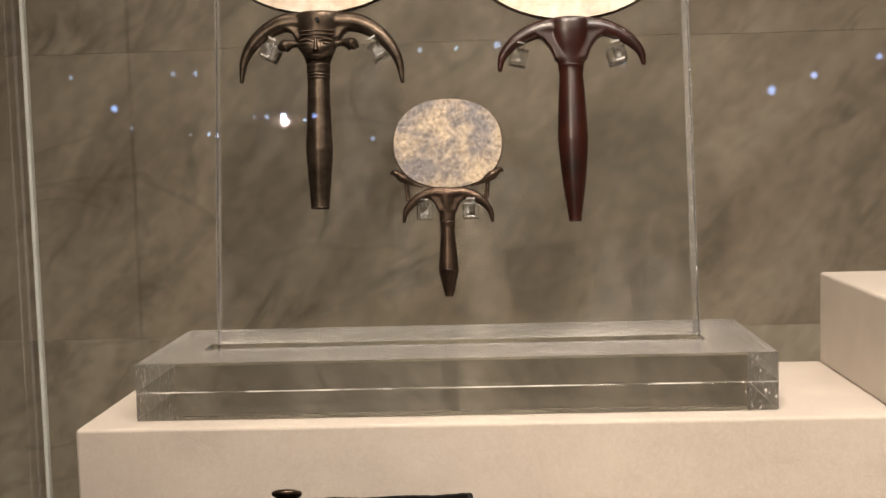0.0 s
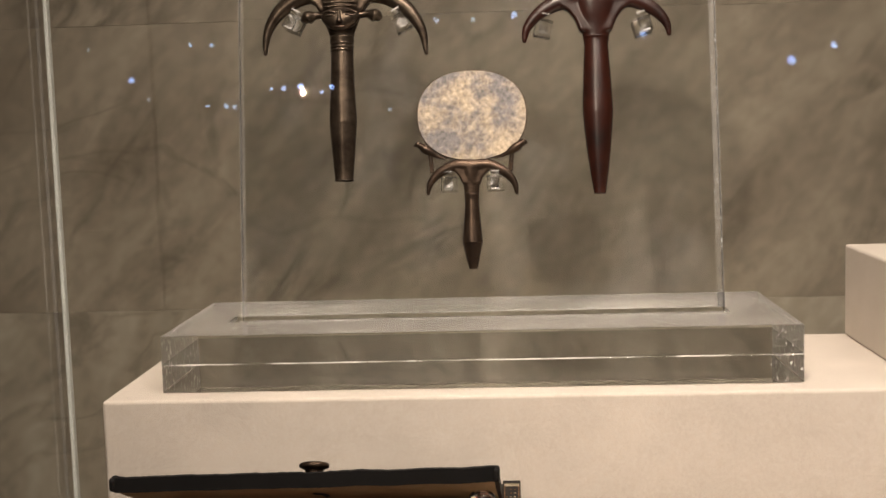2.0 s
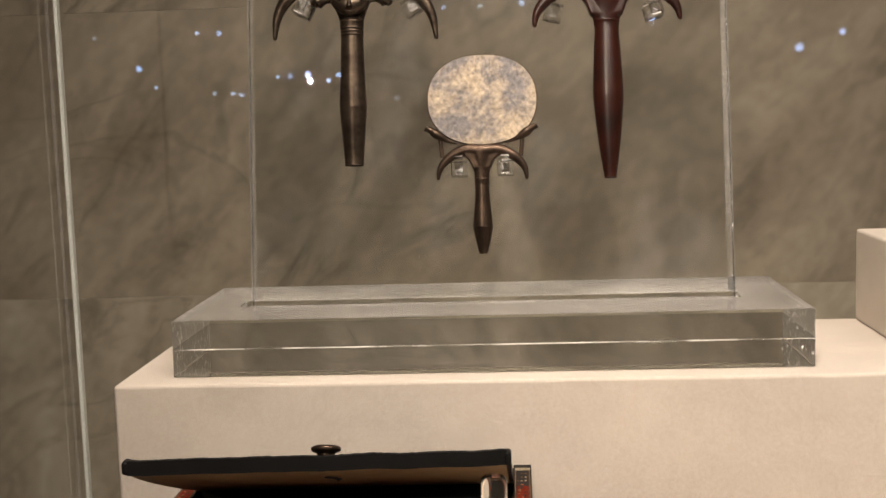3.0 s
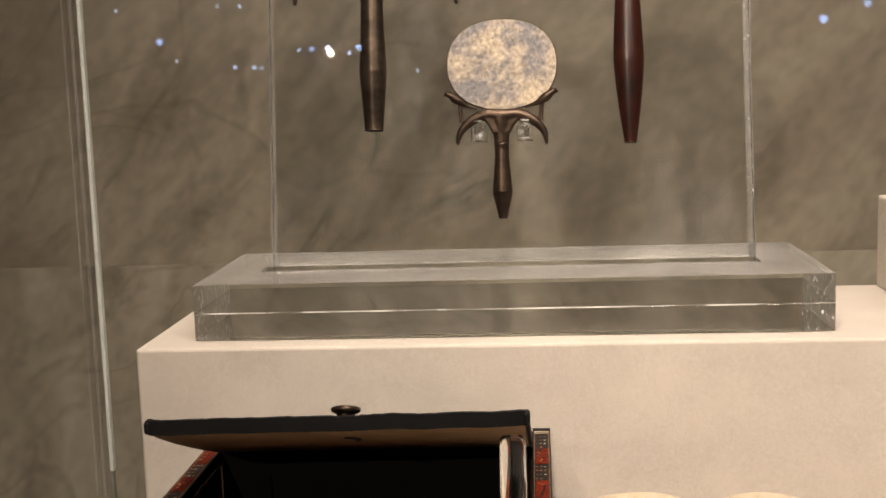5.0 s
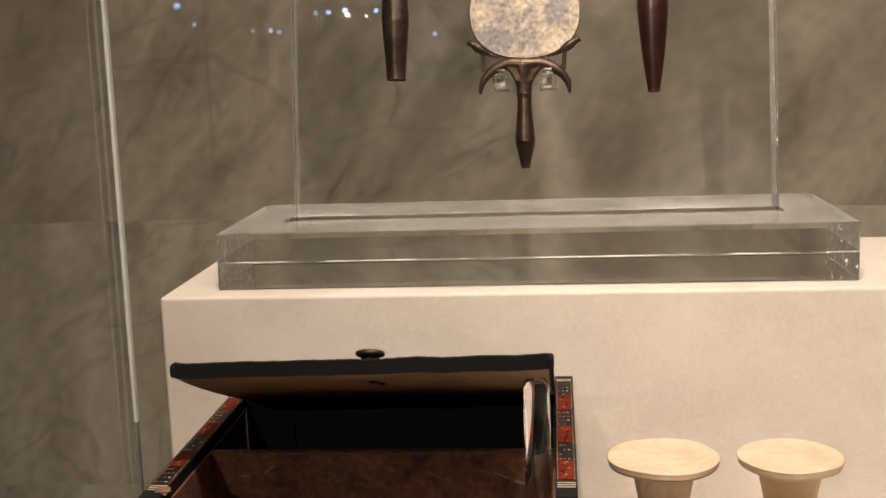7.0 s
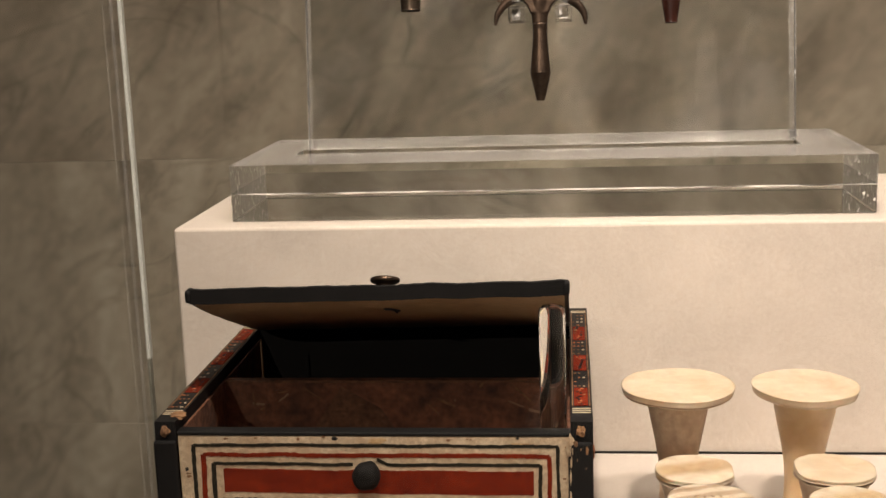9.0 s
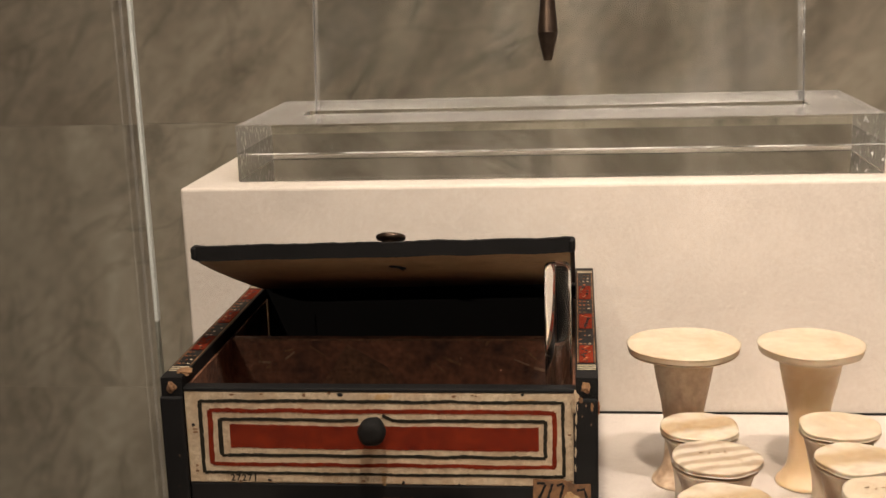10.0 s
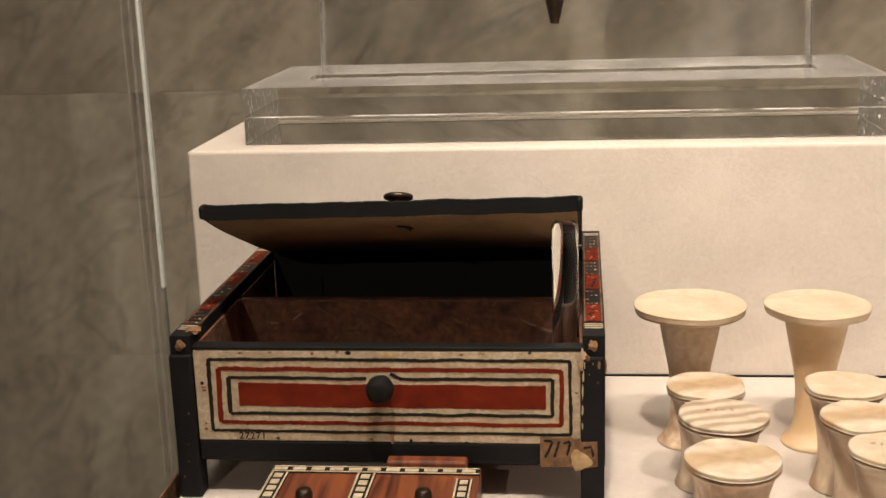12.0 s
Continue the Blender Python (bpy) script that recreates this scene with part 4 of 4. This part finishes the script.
    part("chipped_corner", chunk((0.0052, 0.0060, 0.0022), 5.0, Matrix.Translation((BX0 + 0.0135, BY0 + 0.013, 1.1165))), M_TAN, R, "bare worn wood")
    for k in range(9):
        zz, left = rng.uniform(1.01, 1.10), k % 2
        xx = BX0 + rng.uniform(0.003, 0.0135) if left else BX1 - rng.uniform(0.003, 0.0135)
        part("paint_loss", chunk((0.0004, 0.0002, rng.uniform(0.0004, 0.0011)), k, Matrix.Translation((xx, BY0 - 0.0026, zz))), M_MATT_BROWN, R)

    # lid, hinged at the back and raised
    prof = ((0.4600, 1.1880), (0.4920, 1.1730), (0.5250, 1.1600), (0.5610, 1.1460), (0.5990, 1.1320), (0.6300, 1.1215), (0.6600, 1.1150))
    lx0, lx1 = -0.2172, 0.0440

    def lid_sheet(off0, off1, xa, xb, bow):
        bm = bmesh.new()
        rows = []
        for y, z in smooth_path(prof, 4):
            ring = []
            for k in range(13):
                x = xa + (xb - xa) * k / 12
                up = bow * (1 - ((x - xa) / (xb - xa) * 2 - 1) ** 2) + 0.0035 * (x - lx0) / (lx1 - lx0) + 0.0005 * noise.noise((x * 40, y * 40, 0))
                ring.append((bm.verts.new((x, y, z + off0 + up)), bm.verts.new((x, y, z + off1 + up))))
            rows.append(ring)
        for a, b in zip(rows, rows[1:]):
            for k in range(12):
                bm.faces.new((a[k][0], a[k + 1][0], b[k + 1][0], b[k][0]))
                bm.faces.new((a[k][1], b[k][1], b[k + 1][1], a[k + 1][1]))
            for k in (0, 12):
                bm.faces.new((a[k][0], b[k][0], b[k][1], a[k][1]))
        for r in (rows[0], rows[-1]):
            for k in range(12):
                bm.faces.new((r[k][0], r[k][1], r[k + 1][1], r[k + 1][0]))
        return bm

    lid = part("lid", lid_sheet(0.0012, 0.0095, lx0, lx1, 0.0), M_BLACK, R, "black lid board, raised")
    part("lid_underside", lid_sheet(0.0, 0.0011, lx0 + 0.003, lx1 - 0.003, 0.0), M_UNDER, lid, "ochre inside face of the lid")
    for xa, xb in ((lx0 - 0.0008, lx0 + 0.0042), (lx1 - 0.0042, lx1 + 0.0006)):
        zc = 1.1932 if xa < -0.1 else 1.1968
        part("fascia_end", box(xa, xb, 0.4555, 0.4660, zc - 0.0048, zc + 0.0048, 0.0022, segments=3), M_BLACK, lid)
    part("fascia", wavy_bar(lx0 + 0.0025, 1.1930, lx1 - 0.0025, 1.1970, 0.0102, 0.4600, 0.0035, 31.0, 0.06), M_BLACK, lid)
    part("lid_mark", wavy_bar(-0.086, 1.1755, -0.074, 1.1735, 0.0016, 0.4905, 0.0004, 9.0, 0.4), M_BLACK, lid)
    part("lid_mark", wavy_bar(-0.0825, 1.1752, -0.0765, 1.1708, 0.0014, 0.4955, 0.0004, 12.0, 0.4), M_BLACK, lid)
    kn = part("lid_knob", lathe(smooth_path(((0, 0), (0.0060, 0), (0.0064, 0.0020), (0.0094, 0.0034), (0.0104, 0.0050), (0.0095, 0.0068), (0.005, 0.0078), (0, 0.0080)), 5), 32, 0.03), M_BROWN, lid, "flat dark mushroom knob", smooth=True)
    kn.matrix_local = Matrix.Translation((-0.0815, 0.474, 1.1945)) @ Matrix.Rotation(radians(-22), 4, "X")


toilet_box()


def prop_rod():
    root = thing("prop_rod", (0.0325, 0.452, 1.0355), "clear acrylic half-round rod propping up the box lid", "prop")
    bm = lathe(((0, 0.0), (0.0086, 0.0), (0.0090, 0.0006), (0.0090, 0.146), (0.0084, 0.1495), (0.0062, 0.1515), (0, 0.152)), 32, flat=0.8)
    ob = part("rod", bm, M_ACRYL, root, smooth=True)
    ob.visible_shadow = False


prop_rod()


def inlaid_tray():
    """A reddish wooden board with bone and ebony stringing."""
    root = thing("inlaid_box", (0, 0, DECK), "low reddish wooden box inlaid with bone and black strips", "box")
    x0, x1, y0, y1, h = -0.1625, -0.0230, 0.268, 0.4050, 0.0310
    part("board", box(x0, x1, y0, y1, 0.0002, h, 0.001), M_TRAY, root)
    part("tab", box(-0.0865, -0.0325, y1 + 0.0005, y1 + 0.0105, 0.0002, h + 0.0045, 0.0015), M_TRAY, root)

    def strip(xa, xb, ya, yb, along):
        part("stringing", box(xa, xb, ya, yb, h + 0.0002, h + 0.0008), M_LINE, root)
        if along == "x":
            for q in (0.12, 0.88):
                yc = ya + (yb - ya) * q
                part("stringing", box(xa, xb, yc - 0.0006, yc + 0.0006, h + 0.0009, h + 0.0012), M_BONE, root)
            n = int((xb - xa) / 0.0125)
            for k in range(n):
                a = xa + (xb - xa) * k / n
                part("bone_piece", box(a + 0.001, a + (xb - xa) / n - 0.0028, ya + (yb - ya) * 0.3, ya + (yb - ya) * 0.7, h + 0.0009, h + 0.0013), M_BONE, root)
        else:
            for q in (0.08, 0.92):
                xc = xa + (xb - xa) * q
                part("stringing", box(xc - 0.0006, xc + 0.0006, ya, yb, h + 0.0009, h + 0.0012), M_BONE, root)
            n = int((yb - ya) / 0.009)
            for k in range(n):
                a = ya + (yb - ya) * k / n
                part("bone_piece", box(xa + (xb - xa) * 0.27, xa + (xb - xa) * 0.73, a + 0.001, a + (yb - ya) / n - 0.0022, h + 0.0009, h + 0.0013), M_BONE, root)

    for px0 in (-0.132, -0.056):
        peg = part("peg", lathe(smooth_path(((0, 0), (0.005, 0), (0.0055, 0.003), (0.004, 0.006), (0, 0.007)), 4), 20), M_BROWN, root, smooth=True)
        peg.location = (px0, 0.358 if px0 < -0.1 else 0.360, h)
    strip(x0 + 0.0005, x1 - 0.0005, y1 - 0.011, y1 - 0.001, "x")
    strip(x0 + 0.0005, x0 + 0.0125, y0 + 0.002, y1 - 0.0115, "y")
    strip(-0.104, -0.0915, y0 + 0.002, y1 - 0.0115, "y")
    strip(x1 - 0.015, x1 - 0.004, y0 + 0.002, y1 - 0.018, "y")
    strip(-0.0910, x1 - 0.016, 0.346, 0.353, "x")


inlaid_tray()


# ---- alabaster vessels ----
def rim_vase(x, y, rim, z_rim, mats, seed, label):
    root = thing("tall_vase", (x, y, DECK), label, "vase", "tall alabaster vases")
    h = z_rim - DECK
    body = ((0, 0.0), (0.0200, 0.0002), (0.0222, 0.002), (0.0190, 0.006), (0.0150, 0.013), (0.0132, 0.026), (0.0136, 0.044), (0.0158, 0.060), (0.0196, 0.079), (0.0226, h - 0.012), (0.0238, h - 0.008), (0, h - 0.0075))
    part("body", lathe(smooth_path(body, 5), 64, 0.012, seed), mats[0], root, smooth=True)
    top = ((0, h - 0.0072), (rim * 0.72, h - 0.0072), (rim * 0.94, h - 0.0062), (rim * 0.99, h - 0.0040), (rim, h - 0.0008), (rim * 0.985, h + 0.0006), (rim * 0.6, h + 0.0010), (0, h + 0.0008))
    part("rim_disc", lathe(smooth_path(top, 3), 72, 0.03, seed + 3), mats[1], root, "broad flat pale rim", smooth=True)
    if seed < 1.5:
        part("crust", lathe(((rim * 0.90, h - 0.0062), (rim * 0.985, h - 0.0048), (rim * 0.99, h - 0.0040), (rim * 0.93, h - 0.0050)), 60, 0.03, seed + 3), M_TAN, root, "brown crust under the rim")


rim_vase(0.1225, 0.530, 0.0402, 1.106, (M_ALAB_DARK, M_ALAB), 1.0, "tall veined alabaster vase with broad flat rim")
rim_vase(0.2130, 0.530, 0.0372, 1.106, (M_HONEY, M_ALAB), 2.0, "tall honey-coloured alabaster vase with broad flat rim")


def jar(x, y, r, z, mats, seed, label, marks=False):
    root = thing("unguent_jar", (x, y, DECK), label, "jar", "small alabaster jars")
    h = z - DECK
    body = ((0, 0.0), (r * 0.70, 0.0002), (r * 0.74, 0.003), (r * 0.66, 0.010), (r * 0.60, 0.020), (r * 0.63, 0.036), (r * 0.74, 0.050), (r * 0.88, h - 0.009), (r * 0.94, h - 0.0052), (0, h - 0.005))
    part("body", lathe(smooth_path(body, 5), 56, 0.025, seed), mats[0], root, smooth=True)
    lid = ((0, h - 0.0036), (r * 0.93, h - 0.0037), (r * 0.985, h - 0.0028), (r, h - 0.0015), (r * 0.985, h - 0.0003), (r * 0.8, h + 0.0002), (r * 0.4, h - 0.0003), (0, h - 0.0004))
    part("lid", lathe(smooth_path(lid, 3), 56, 0.07, seed + 4), mats[1], root, "pale stone lid", smooth=True)
    part("rim_line", lathe(((r * 0.86, h - 0.0064), (r * 0.955, h - 0.0052), (r * 0.972, h - 0.0040), (r * 0.93, h - 0.0036)), 48, 0.07, seed + 4), M_MATT_BROWN, root, "brown line under the lid")
    if marks:
        for k, (xa, ya, w, d, turn) in enumerate(((-0.009, 0.004, 0.0045, 0.0009, 20), (-0.004, 0.003, 0.0012, 0.0040, -15), (0.001, 0.004, 0.0040, 0.0010, -25), (0.006, 0.0045, 0.0012, 0.0045, 10))):
            bar = part("ink_bar", box(-w / 3, w / 3, -d / 3, d / 3, 0, 0.0003), M_MATT_BROWN, root, "dark unreadable ink stroke")
            bar.matrix_local = Matrix.Translation((xa, ya, h + 0.0007)) @ Matrix.Rotation(radians(turn), 4, "Z")
    return root


jar(0.1270, 0.455, 0.0260, 1.0720, (M_VEINED, M_SOFT_BAND), 3.0, "small footed alabaster jar with flat lid")
jar(0.1320, 0.400, 0.0278, 1.0730, (M_VEINED, M_BAND), 4.0, "small alabaster jar with banded flat lid", True)
jar(0.1307, 0.335, 0.0280, 1.0720, (M_ALAB_DARK, M_SOFT_BAND), 5.0, "small alabaster jar with dished pale lid")
jar(0.2185, 0.455, 0.0263, 1.0735, (M_VEINED, M_ALAB), 6.0, "small footed alabaster jar with flat lid")
jar(0.2180, 0.400, 0.0250, 1.0730, (M_VEINED, M_SOFT_BAND), 7.0, "small alabaster jar with worn pale lid")
jar(0.2215, 0.345, 0.0232, 1.0750, (M_VEINED, M_ALAB), 8.0, "small alabaster jar with ink-marked lid", True)


# ---- far spotlights of the hall ----
def spotlights():
    g, far = 0.045, 13.0
    ways = ((-0.3464, 0.0632, 0.7), (-0.2605, 0.0641, 0.8), (-0.2423, 0.0632, 0.9), (-0.3109, 0.0368, 1.2), (-0.2973, 0.0209, 0.7), (-0.2486, 0.0141, 0.7), (-0.2332, 0.0136, 0.9),
            (-0.2259, 0.0123, 0.8), (-0.1950, 0.0264, 0.7), (-0.1845, 0.0268, 0.9), (-0.1705, 0.0273, 1.1), (-0.1532, 0.0227, 0.8), (-0.1450, 0.0268, 1.0), (-0.0977, 0.0064, 0.8),
            (-0.0573, 0.0773, 0.8), (-0.0277, 0.0773, 0.8), (0.0059, 0.0791, 1.3), (0.2264, 0.0364, 1.5), (0.2605, 0.0473, 1.2), (0.3118, 0.0609, 1.2))
    lens_bm = lathe(((0, 0.0), (0.03, 0.0), (0.03, 0.004), (0, 0.004)), 20)
    can_bm = lathe(((0, 0.0), (0.034, 0.0), (0.036, 0.12), (0, 0.12)), 20)
    for dx, dz, s in ways:
        at = Vector((0.063 + far * dx, 2 * g - (-0.326 + far), 1.432 + far * dz))
        root = thing("spotlight", at, "small distant spotlight with bluish white lens", "spotlight", "hall spotlights")
        lens = part("lens", lens_bm.copy(), M_LED, root, "glowing bluish lens")
        lens.matrix_local = Matrix.Rotation(radians(-90), 4, "X") @ Matrix.Scale(s, 4)
        can = part("housing", can_bm.copy(), M_HOUSING, root)
        can.matrix_local = Matrix.Translation((0, -0.001, 0)) @ Matrix.Rotation(radians(90), 4, "X") @ Matrix.Scale(s, 4)
        part("drop_rod", box(-0.006, 0.006, -0.07, -0.058, 0.03, 4.0 - at.z), M_HOUSING, root)


spotlights()
